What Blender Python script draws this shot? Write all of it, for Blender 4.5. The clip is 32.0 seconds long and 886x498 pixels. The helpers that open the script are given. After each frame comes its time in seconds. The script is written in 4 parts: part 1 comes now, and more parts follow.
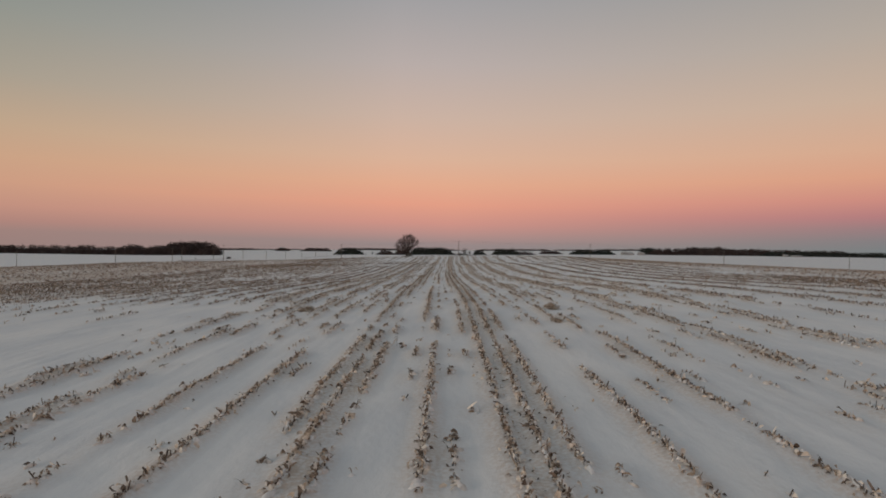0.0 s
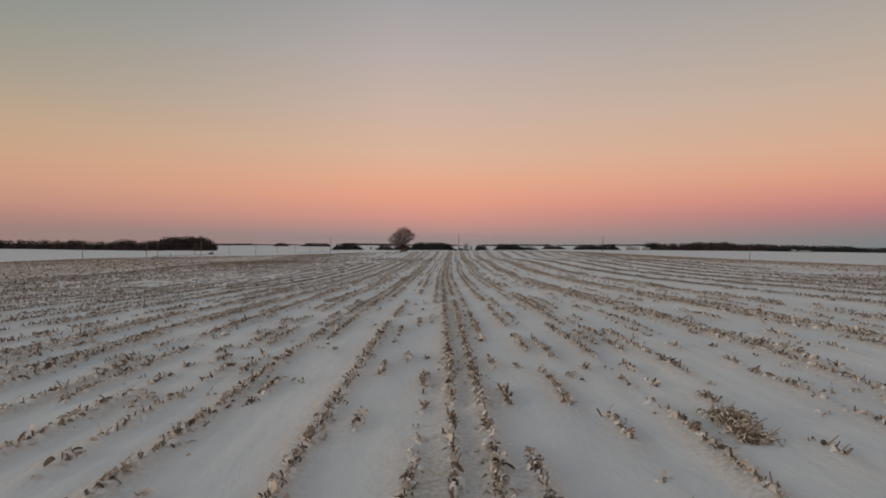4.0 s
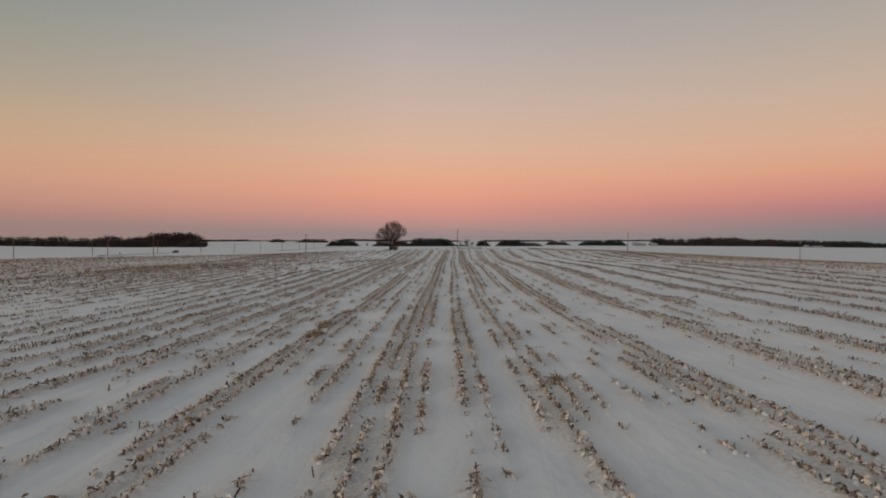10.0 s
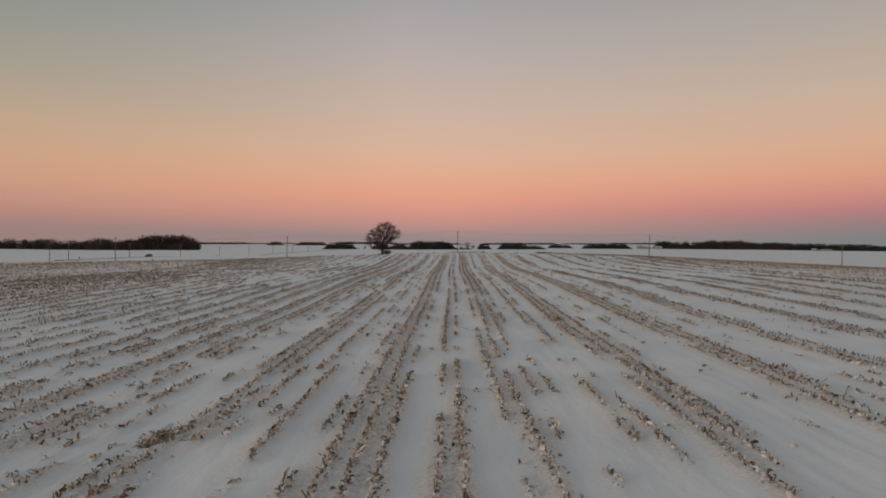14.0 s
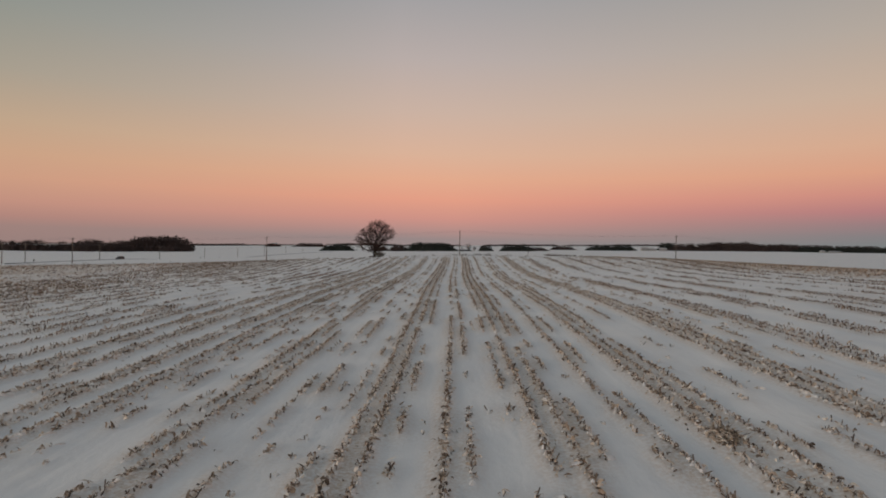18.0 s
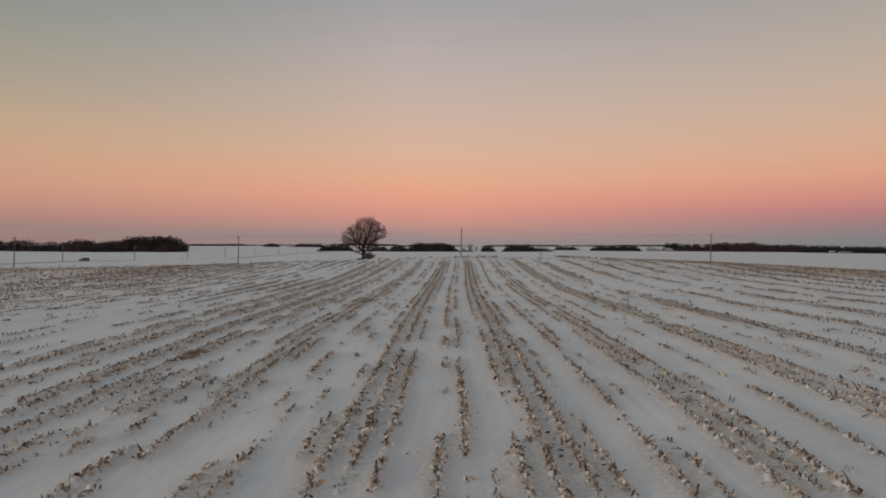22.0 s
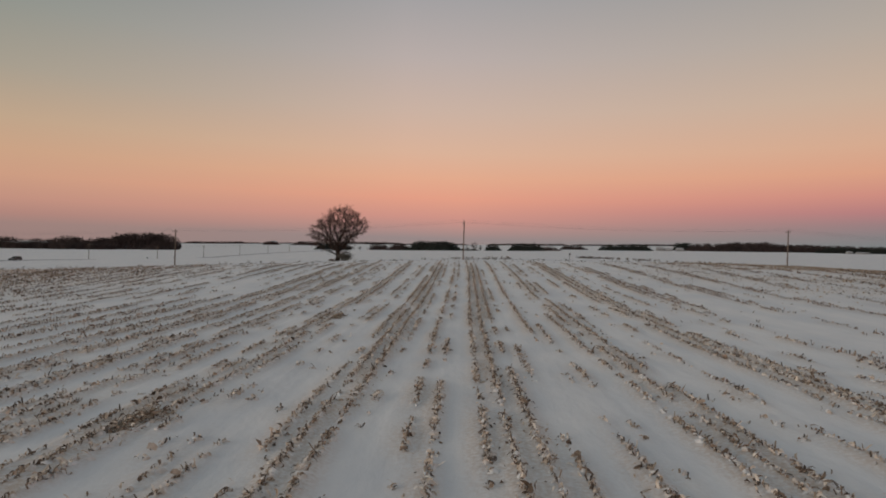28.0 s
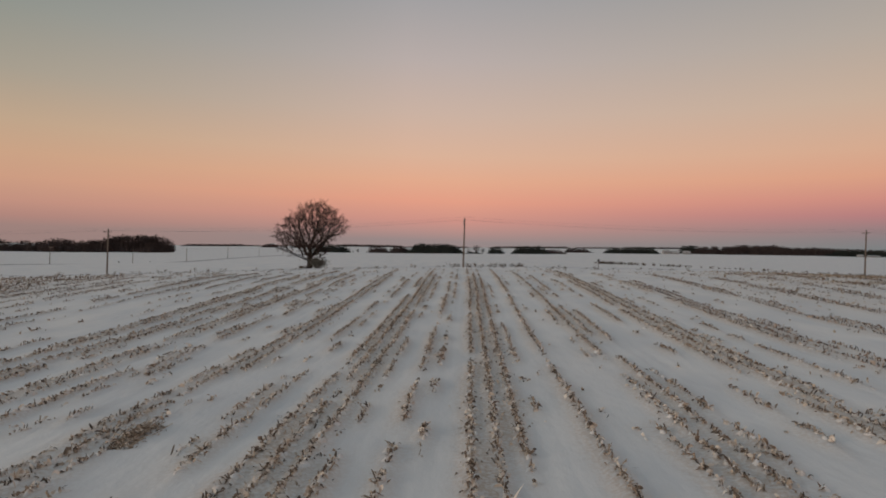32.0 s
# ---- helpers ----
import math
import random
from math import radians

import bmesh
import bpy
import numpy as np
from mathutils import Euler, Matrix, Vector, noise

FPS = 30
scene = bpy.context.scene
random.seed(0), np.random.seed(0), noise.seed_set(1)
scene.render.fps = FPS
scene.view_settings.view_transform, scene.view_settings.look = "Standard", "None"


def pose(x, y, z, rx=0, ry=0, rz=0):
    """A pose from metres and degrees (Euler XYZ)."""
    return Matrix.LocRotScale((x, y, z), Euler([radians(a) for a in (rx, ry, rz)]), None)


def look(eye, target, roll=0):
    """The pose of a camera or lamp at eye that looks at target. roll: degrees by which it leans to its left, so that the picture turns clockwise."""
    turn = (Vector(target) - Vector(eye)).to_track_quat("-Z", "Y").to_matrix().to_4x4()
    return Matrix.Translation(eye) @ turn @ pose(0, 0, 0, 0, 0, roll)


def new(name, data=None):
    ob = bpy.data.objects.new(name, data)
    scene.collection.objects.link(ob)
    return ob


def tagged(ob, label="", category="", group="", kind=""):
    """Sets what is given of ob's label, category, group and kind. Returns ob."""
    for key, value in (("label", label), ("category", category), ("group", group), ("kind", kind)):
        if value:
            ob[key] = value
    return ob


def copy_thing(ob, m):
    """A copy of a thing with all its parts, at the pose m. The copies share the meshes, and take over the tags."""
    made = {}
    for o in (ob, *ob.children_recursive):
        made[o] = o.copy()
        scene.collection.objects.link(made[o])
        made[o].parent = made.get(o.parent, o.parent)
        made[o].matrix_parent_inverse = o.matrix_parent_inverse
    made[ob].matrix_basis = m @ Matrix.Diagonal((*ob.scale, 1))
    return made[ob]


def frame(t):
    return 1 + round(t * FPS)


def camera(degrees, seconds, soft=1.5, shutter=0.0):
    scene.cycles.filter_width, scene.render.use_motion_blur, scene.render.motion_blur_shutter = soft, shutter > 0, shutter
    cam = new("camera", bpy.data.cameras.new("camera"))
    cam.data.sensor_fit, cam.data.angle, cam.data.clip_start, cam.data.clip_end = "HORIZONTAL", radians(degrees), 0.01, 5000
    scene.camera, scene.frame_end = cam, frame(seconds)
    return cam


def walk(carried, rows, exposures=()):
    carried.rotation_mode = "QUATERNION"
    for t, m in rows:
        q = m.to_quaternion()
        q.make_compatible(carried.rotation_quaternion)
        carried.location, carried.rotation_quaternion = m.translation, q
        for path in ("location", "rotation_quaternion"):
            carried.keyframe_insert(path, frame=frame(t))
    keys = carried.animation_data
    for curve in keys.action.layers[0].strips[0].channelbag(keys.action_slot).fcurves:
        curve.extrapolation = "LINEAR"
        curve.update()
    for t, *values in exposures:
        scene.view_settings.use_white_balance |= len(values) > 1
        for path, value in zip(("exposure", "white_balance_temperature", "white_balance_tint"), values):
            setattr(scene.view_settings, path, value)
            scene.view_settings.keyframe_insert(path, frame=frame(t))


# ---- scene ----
cam = camera(75.8, 32.0, 1.8)
PATH = [
    (0, -0.227, -3.515, 5.512, 90.061, -1.618, 0.792),
    (0.5, -0.051, 0.158, 5.469, 89.836, -1.631, 1.098),
    (1, 0.119, 3.827, 5.416, 89.745, -1.641, 1.207),
    (1.5, 0.283, 7.507, 5.349, 89.725, -1.647, 1.186),
    (2, 0.441, 11.212, 5.275, 89.725, -1.648, 1.114),
    (2.5, 0.594, 14.948, 5.206, 89.720, -1.643, 1.038),
    (3, 0.740, 18.707, 5.157, 89.696, -1.630, 0.984),
    (3.5, 0.880, 22.525, 5.151, 89.647, -1.610, 0.974),
    (5.5, 1.433, 38.303, 5.548, 89.367, -1.476, 0.931),
    (6, 1.573, 42.258, 5.612, 89.302, -1.447, 0.994),
    (6.5, 1.708, 46.232, 5.654, 89.240, -1.445, 1.040),
    (7, 1.837, 50.211, 5.681, 89.193, -1.446, 1.015),
    (7.5, 1.959, 54.178, 5.694, 89.154, -1.452, 0.943),
    (8, 2.074, 58.116, 5.698, 89.131, -1.461, 0.896),
    (8.5, 2.181, 62.019, 5.696, 89.123, -1.471, 0.918),
    (9, 2.276, 65.895, 5.707, 89.116, -1.481, 0.978),
    (9.5, 2.370, 69.695, 5.770, 89.117, -1.486, 1.033),
    (10, 2.466, 73.449, 5.840, 89.135, -1.487, 1.062),
    (10.5, 2.554, 77.199, 5.874, 89.146, -1.486, 1.054),
    (11, 2.630, 80.927, 5.902, 89.153, -1.484, 1.028),
    (11.5, 2.695, 84.628, 5.924, 89.177, -1.485, 1.025),
    (12, 2.746, 88.296, 5.941, 89.210, -1.490, 1.044),
    (12.5, 2.781, 91.929, 5.954, 89.252, -1.499, 1.058),
    (13, 2.799, 95.524, 5.962, 89.314, -1.512, 1.065),
    (13.5, 2.800, 99.077, 5.966, 89.379, -1.526, 1.084),
    (14, 2.784, 102.582, 5.964, 89.425, -1.541, 1.115),
    (14.5, 2.753, 106.032, 5.958, 89.450, -1.554, 1.123),
    (16.5, 2.553, 119.367, 5.894, 89.610, -1.581, 1.058),
    (17, 2.511, 122.669, 5.877, 89.592, -1.583, 1.110),
    (17.5, 2.479, 125.987, 5.863, 89.576, -1.585, 1.141),
    (18, 2.459, 129.326, 5.852, 89.581, -1.586, 1.162),
    (18.5, 2.453, 132.684, 5.846, 89.596, -1.586, 1.196),
    (19, 2.458, 136.064, 5.845, 89.608, -1.585, 1.231),
    (19.5, 2.473, 139.467, 5.849, 89.615, -1.583, 1.244),
    (20, 2.498, 142.896, 5.857, 89.624, -1.581, 1.242),
    (20.5, 2.530, 146.351, 5.870, 89.629, -1.579, 1.256),
    (21, 2.568, 149.827, 5.884, 89.624, -1.580, 1.283),
    (21.5, 2.612, 153.313, 5.900, 89.613, -1.584, 1.299),
    (22, 2.659, 156.799, 5.914, 89.604, -1.591, 1.301),
    (22.5, 2.710, 160.277, 5.924, 89.598, -1.602, 1.314),
    (23, 2.762, 163.740, 5.929, 89.591, -1.616, 1.373),
    (23.5, 2.816, 167.184, 5.927, 89.579, -1.634, 1.456),
    (24, 2.870, 170.604, 5.917, 89.557, -1.656, 1.503),
    (24.5, 2.924, 173.998, 5.899, 89.543, -1.684, 1.494),
    (26.5, 3.138, 187.374, 5.766, 89.472, -1.805, 1.642),
    (27, 3.193, 190.714, 5.734, 89.469, -1.822, 1.658),
    (27.5, 3.250, 194.065, 5.708, 89.477, -1.833, 1.659),
    (28, 3.307, 197.424, 5.690, 89.462, -1.841, 1.666),
    (28.5, 3.367, 200.788, 5.680, 89.422, -1.847, 1.694),
    (29, 3.428, 204.151, 5.679, 89.423, -1.854, 1.733),
    (29.5, 3.490, 207.507, 5.687, 89.491, -1.862, 1.763),
    (30, 3.553, 210.846, 5.702, 89.586, -1.873, 1.789),
    (30.5, 3.617, 214.158, 5.726, 89.680, -1.886, 1.818),
    (31, 3.681, 217.424, 5.759, 89.739, -1.895, 1.845),
    (31.5, 3.745, 220.626, 5.801, 89.745, -1.894, 1.864),
    (32, 3.808, 223.739, 5.855, 89.729, -1.872, 1.874),
]

walk(cam, [(r[0], pose(*r[1:])) for r in PATH])

# ---- world: dusk sky opposite the set sun ----


def lin(r, g, b):
    f = lambda c: (c / 255 / 12.92) if c <= 10 else ((c / 255 + 0.055) / 1.055) ** 2.4
    return (f(r), f(g), f(b), 1.0)


def ramp(nodes, stops):
    n = nodes.new("ShaderNodeValToRGB")
    e = n.color_ramp.elements
    while len(e) > 1:
        e.remove(e[-1])
    e[0].position, e[0].color = stops[0][0], stops[0][1]
    for p, c in stops[1:]:
        k = e.new(p)
        k.color = c
    n.color_ramp.interpolation = "LINEAR"
    return n


world = bpy.data.worlds.new("dusk_sky")
scene.world = world
world.use_nodes = True
wn, wl = world.node_tree.nodes, world.node_tree.links
wn.clear()
w_out = wn.new("ShaderNodeOutputWorld")
w_bg = wn.new("ShaderNodeBackground")
w_tc = wn.new("ShaderNodeTexCoord")
w_sep = wn.new("ShaderNodeSeparateXYZ")
wl.new(w_tc.outputs["Generated"], w_sep.inputs[0])
# height over the horizon: 0 at -5 degrees, 1 at 90 degrees, stretched near the horizon
w_map = wn.new("ShaderNodeMapRange")
w_map.inputs["From Min"].default_value, w_map.inputs["From Max"].default_value = -0.05, 0.45
wl.new(w_sep.outputs["Z"], w_map.inputs["Value"])


def sky_stop(deg):
    return (math.sin(radians(deg)) + 0.05) / 0.5


SKY_WEST = [(-2.5, 142, 124, 122), (0.6, 158, 130, 124), (1.4, 176, 134, 124), (2.6, 194, 145, 128), (4.5, 205, 157, 131), (6.5, 203, 163, 134),
            (9.0, 192, 165, 139), (13.0, 167, 158, 143), (18.0, 143, 147, 140), (23.0, 121, 132, 131), (26.7, 108, 119, 124)]
SKY_MID = [(-2.5, 140, 130, 130), (0.5, 150, 135, 134), (1.5, 180, 141, 135), (2.6, 205, 146, 134), (4.5, 226, 158, 134), (6.5, 226, 170, 141),
           (9.0, 218, 178, 153), (13.0, 203, 178, 163), (18.0, 184, 172, 168), (23.0, 164, 161, 162), (26.7, 149, 151, 155)]
SKY_EAST = [(-2.5, 116, 123, 124), (0.8, 121, 127, 128), (1.6, 129, 126, 128), (2.6, 150, 125, 127), (3.6, 178, 125, 126), (5.0, 204, 140, 128), (6.8, 217, 159, 132),
            (9.0, 214, 170, 143), (13.0, 199, 174, 154), (18.0, 178, 167, 156), (23.0, 159, 156, 152), (26.7, 147, 148, 150)]
ramps = []
for table in (SKY_WEST, SKY_MID, SKY_EAST):
    r = ramp(wn, [(max(0, sky_stop(row[0])), lin(*row[1:])) for row in table])
    wl.new(w_map.outputs["Result"], r.inputs["Fac"])
    ramps.append(r)


def w_mix(fac, a, b):
    m = wn.new("ShaderNodeMix")
    m.data_type = "RGBA"
    m.clamp_factor = True
    wl.new(fac, m.inputs["Factor"])
    wl.new(a, m.inputs["A"])
    wl.new(b, m.inputs["B"])
    return m.outputs["Result"]


def w_range(value, lo, hi):
    m = wn.new("ShaderNodeMapRange")
    m.inputs["From Min"].default_value, m.inputs["From Max"].default_value = lo, hi
    wl.new(value, m.inputs["Value"])
    return m.outputs["Result"]


w_col = w_mix(w_range(w_sep.outputs["X"], -0.62, -0.10), ramps[0].outputs["Color"], ramps[1].outputs["Color"])
w_col = w_mix(w_range(w_sep.outputs["X"], 0.0, 0.62), w_col, ramps[2].outputs["Color"])
# overhead the sky is a dim blue grey
w_top = wn.new("ShaderNodeRGB")
w_top.outputs[0].default_value = (0.212, 0.247, 0.272, 1)
w_col = w_mix(w_range(w_sep.outputs["Z"], 0.40, 0.75), w_col, w_top.outputs[0])
wl.new(w_col, w_bg.inputs["Color"])
w_bg.inputs["Strength"].default_value = 1.0
wl.new(w_bg.outputs[0], w_out.inputs[0])

# the last glow of the set sun, low behind the camera
glow = bpy.data.lights.new("dusk_glow", "SUN")
glow.energy, glow.angle, glow.color = 1.0, radians(20), (1.0, 0.85, 0.72)
glow_ob = new("dusk_glow", glow)
glow_ob.matrix_world = look((-80, -50, 17), (0, 0, 0))

# ---- materials ----


def material(name, colours, scale=4.0, rough=0.85, bump=0.3, bump_dist=0.02, fine=40.0, island=0.0, obj_random=0.0, stretch=(1, 1, 1), detail=6.0, spread=(0.35, 0.65), metal=0.0):
    """Noise between colours at two scales, with a fine relief."""
    m = bpy.data.materials.new(name)
    m.use_nodes = True
    n, l = m.node_tree.nodes, m.node_tree.links
    bsdf = n["Principled BSDF"]
    bsdf.inputs["Roughness"].default_value = rough
    bsdf.inputs["Metallic"].default_value = metal
    tc = n.new("ShaderNodeTexCoord")
    mp = n.new("ShaderNodeMapping")
    mp.inputs["Scale"].default_value = stretch
    l.new(tc.outputs["Object"], mp.inputs["Vector"])
    a = n.new("ShaderNodeTexNoise")
    a.inputs["Scale"].default_value, a.inputs["Detail"].default_value = scale, detail
    b = n.new("ShaderNodeTexNoise")
    b.inputs["Scale"].default_value, b.inputs["Detail"].default_value = fine, 4.0
    l.new(mp.outputs[0], a.inputs["Vector"])
    l.new(mp.outputs[0], b.inputs["Vector"])
    mixv = n.new("ShaderNodeMath")
    mixv.operation = "MULTIPLY_ADD"
    mixv.inputs[1].default_value = 0.35
    l.new(b.outputs["Fac"], mixv.inputs[0])
    sc = n.new("ShaderNodeMath")
    sc.operation = "MULTIPLY"
    sc.inputs[1].default_value = 0.65
    l.new(a.outputs["Fac"], sc.inputs[0])
    l.new(sc.outputs[0], mixv.inputs[2])
    value = mixv.outputs[0]
    if island or obj_random:
        src = n.new("ShaderNodeNewGeometry") if island else n.new("ShaderNodeObjectInfo")
        out = src.outputs["Random Per Island"] if island else src.outputs["Random"]
        k = island or obj_random
        w = n.new("ShaderNodeMath")
        w.operation = "MULTIPLY_ADD"
        w.inputs[1].default_value = k
        l.new(out, w.inputs[0])
        l.new(value, w.inputs[2])
        o = n.new("ShaderNodeMath")
        o.operation = "SUBTRACT"
        o.inputs[1].default_value = k / 2
        l.new(w.outputs[0], o.inputs[0])
        value = o.outputs[0]
    lo, hi = spread
    step = (hi - lo) / max(1, len(colours) - 1)
    r = ramp(n, [(lo + step * i, (*c, 1)) for i, c in enumerate(colours)])
    l.new(value, r.inputs["Fac"])
    l.new(r.outputs["Color"], bsdf.inputs["Base Color"])
    if bump:
        bp = n.new("ShaderNodeBump")
        bp.inputs["Strength"].default_value, bp.inputs["Distance"].default_value = bump, bump_dist
        l.new(value if not island and not obj_random else mixv.outputs[0], bp.inputs["Height"])
        l.new(bp.outputs[0], bsdf.inputs["Normal"])
    return m


M_STALK = material("dry_corn_stalk", [(0.055, 0.042, 0.034), (0.15, 0.112, 0.086), (0.38, 0.31, 0.24)], 9, 0.8, 0.2, 0.004, 60, island=0.75, spread=(0.15, 0.85))
M_LEAF = material("dry_corn_leaf", [(0.075, 0.054, 0.041), (0.25, 0.186, 0.138), (0.56, 0.47, 0.385), (0.78, 0.72, 0.65)], 6, 0.75, 0.2, 0.004, 50, island=0.85, spread=(0.1, 0.9))
# darker copy of dry_corn_leaf, for the outer rows and the field's far sides
M_DARKLEAF = material("darker_corn_leaf", [(0.085, 0.062, 0.049), (0.24, 0.174, 0.135), (0.40, 0.31, 0.247), (0.54, 0.455, 0.385)], 4, 0.8, 0.2, 0.004, 30, island=0.85, spread=(0.1, 0.9))
M_STRAW = material("golden_straw", [(0.11, 0.083, 0.060), (0.33, 0.258, 0.185), (0.56, 0.46, 0.35)], 6, 0.75, 0.2, 0.004, 50, island=0.85, spread=(0.1, 0.9))
M_BARK = material("oak_bark", [(0.012, 0.009, 0.008), (0.036, 0.025, 0.020)], 3, 0.95, 0.8, 0.05, 22, stretch=(1, 1, 0.25))
M_TWIG = material("oak_twig", [(0.022, 0.011, 0.008), (0.080, 0.036, 0.025)], 2, 0.9, 0.0, island=0.5, spread=(0.2, 0.8))
M_POLE = material("weathered_pole_wood", [(0.10, 0.075, 0.06), (0.20, 0.16, 0.13)], 2, 0.9, 0.4, 0.01, 30, stretch=(6, 6, 0.4))
M_WIRE = material("grey_aluminium_wire", [(0.10, 0.10, 0.11), (0.18, 0.18, 0.19)], 2, 0.5, 0)
M_CERAMIC = material("grey_porcelain", [(0.25, 0.24, 0.24), (0.38, 0.37, 0.36)], 5, 0.3, 0)
M_STEEL = material("galvanised_steel", [(0.22, 0.22, 0.23), (0.36, 0.36, 0.37)], 8, 0.45, 0.1, 0.002, metal=0.8)
M_WOOD_FAR = material("winter_wood_twigs", [(0.024, 0.017, 0.016), (0.050, 0.035, 0.033), (0.08, 0.055, 0.050)], 0.3, 0.95, 0, fine=2, island=0.5, spread=(0.15, 0.85))
M_PINE = material("conifer_needles", [(0.012, 0.018, 0.016), (0.030, 0.038, 0.030)], 0.5, 0.95, 0, fine=3, island=0.5, spread=(0.15, 0.85))
M_GREYTWIG = material("grey_lichened_twig", [(0.10, 0.10, 0.085), (0.22, 0.215, 0.185)], 2, 0.9, 0, island=0.6, spread=(0.15, 0.85))
M_WEED = material("dead_roadside_weed", [(0.075, 0.06, 0.045), (0.20, 0.155, 0.11)], 3, 0.9, 0, island=0.7, spread=(0.15, 0.85))


def snow_material(name, tints, big, bump, chaff=False):
    """Wind-packed snow: two tints in drifts, fine grain and ripples."""
    m = bpy.data.materials.new(name)
    m.use_nodes = True
    n, l = m.node_tree.nodes, m.node_tree.links
    bsdf = n["Principled BSDF"]
    bsdf.inputs["Roughness"].default_value = 0.75
    bsdf.inputs["Specular IOR Level"].default_value = 0.25
    tc = n.new("ShaderNodeTexCoord")
    mp = n.new("ShaderNodeMapping")
    mp.inputs["Scale"].default_value = (1.0, 0.45, 1.0)
    l.new(tc.outputs["Object"], mp.inputs["Vector"])
    a = n.new("ShaderNodeTexNoise")
    a.inputs["Scale"].default_value, a.inputs["Detail"].default_value = big, 5
    b = n.new("ShaderNodeTexNoise")
    b.inputs["Scale"].default_value, b.inputs["Detail"].default_value = 3.5, 6
    c = n.new("ShaderNodeTexNoise")
    c.inputs["Scale"].default_value, c.inputs["Detail"].default_value = 25, 3
    for t in (a, b, c):
        l.new(mp.outputs[0], t.inputs["Vector"])
    r = ramp(n, [(0.36, (*tints[0], 1)), (0.64, (*tints[1], 1))])
    l.new(a.outputs["Fac"], r.inputs["Fac"])
    colour = r.outputs["Color"]
    if chaff:
        # straw dust and crumbs blown into the snow along the rows
        at = n.new("ShaderNodeAttribute")
        at.attribute_name = "chaff"
        speck = n.new("ShaderNodeTexNoise")
        speck.inputs["Scale"].default_value, speck.inputs["Detail"].default_value = 9, 5
        l.new(tc.outputs["Object"], speck.inputs["Vector"])
        amount = n.new("ShaderNodeMapRange")
        amount.inputs["From Min"].default_value, amount.inputs["From Max"].default_value = 0.36, 0.62
        amount.inputs["To Min"].default_value, amount.inputs["To Max"].default_value = 0.35, 1.0
        l.new(speck.outputs["Fac"], amount.inputs["Value"])
        much = n.new("ShaderNodeMath")
        much.operation = "MULTIPLY"
        l.new(amount.outputs["Result"], much.inputs[0])
        l.new(at.outputs["Fac"], much.inputs[1])
        mix = n.new("ShaderNodeMix")
        mix.data_type = "RGBA"
        l.new(much.outputs[0], mix.inputs["Factor"])
        l.new(colour, mix.inputs["A"])
        mix.inputs["B"].default_value = (0.51, 0.412, 0.332, 1)
        colour = mix.outputs["Result"]
    l.new(colour, bsdf.inputs["Base Color"])
    h = n.new("ShaderNodeMath")
    h.operation = "MULTIPLY_ADD"
    h.inputs[1].default_value = 0.18
    l.new(c.outputs["Fac"], h.inputs[0])
    l.new(b.outputs["Fac"], h.inputs[2])
    bp = n.new("ShaderNodeBump")
    bp.inputs["Strength"].default_value, bp.inputs["Distance"].default_value = bump, 0.06
    l.new(h.outputs[0], bp.inputs["Height"])
    l.new(bp.outputs[0], bsdf.inputs["Normal"])
    return m


M_SNOW = snow_material("field_snow", ((0.715, 0.727, 0.747), (0.82, 0.813, 0.81)), 0.35, 0.6, True)
# road snow with the bank's shadow line put into its darker colour
M_SIDEROAD = snow_material("bank_shaded_road_snow", ((0.34, 0.34, 0.36), (0.50, 0.50, 0.52)), 0.5, 0.35)
M_ROADSNOW = snow_material("packed_road_snow", ((0.62, 0.63, 0.66), (0.74, 0.75, 0.77)), 0.3, 0.25)

# ---- mesh helpers ----


def link_mesh(name, me, mat, parent=None, label=""):
    ob = new(name, me)
    if mat is not None and not me.materials:
        me.materials.append(mat)
    if parent is not None:
        ob.parent = parent
    return tagged(ob, label)


def part(name, bm, mat, parent=None, label="", smooth=False):
    me = bpy.data.meshes.new(name)
    bm.to_mesh(me)
    bm.free()
    if smooth:
        me.polygons.foreach_set("use_smooth", [True] * len(me.polygons))
    return link_mesh(name, me, mat, parent, label)


def array_mesh(name, verts, quads, smooth=False):
    """A mesh of quads from arrays."""
    me = bpy.data.meshes.new(name)
    verts, quads = np.asarray(verts, np.float32), np.asarray(quads, np.int32)
    me.vertices.add(len(verts))
    me.vertices.foreach_set("co", verts.ravel())
    k = quads.shape[1]
    me.loops.add(quads.size)
    me.loops.foreach_set("vertex_index", quads.ravel())
    me.polygons.add(len(quads))
    me.polygons.foreach_set("loop_start", np.arange(0, quads.size, k, dtype=np.int32))
    me.polygons.foreach_set("loop_total", np.full(len(quads), k, np.int32))
    if smooth:
        me.polygons.foreach_set("use_smooth", np.ones(len(quads), bool))
    me.update(calc_edges=True)
    return me


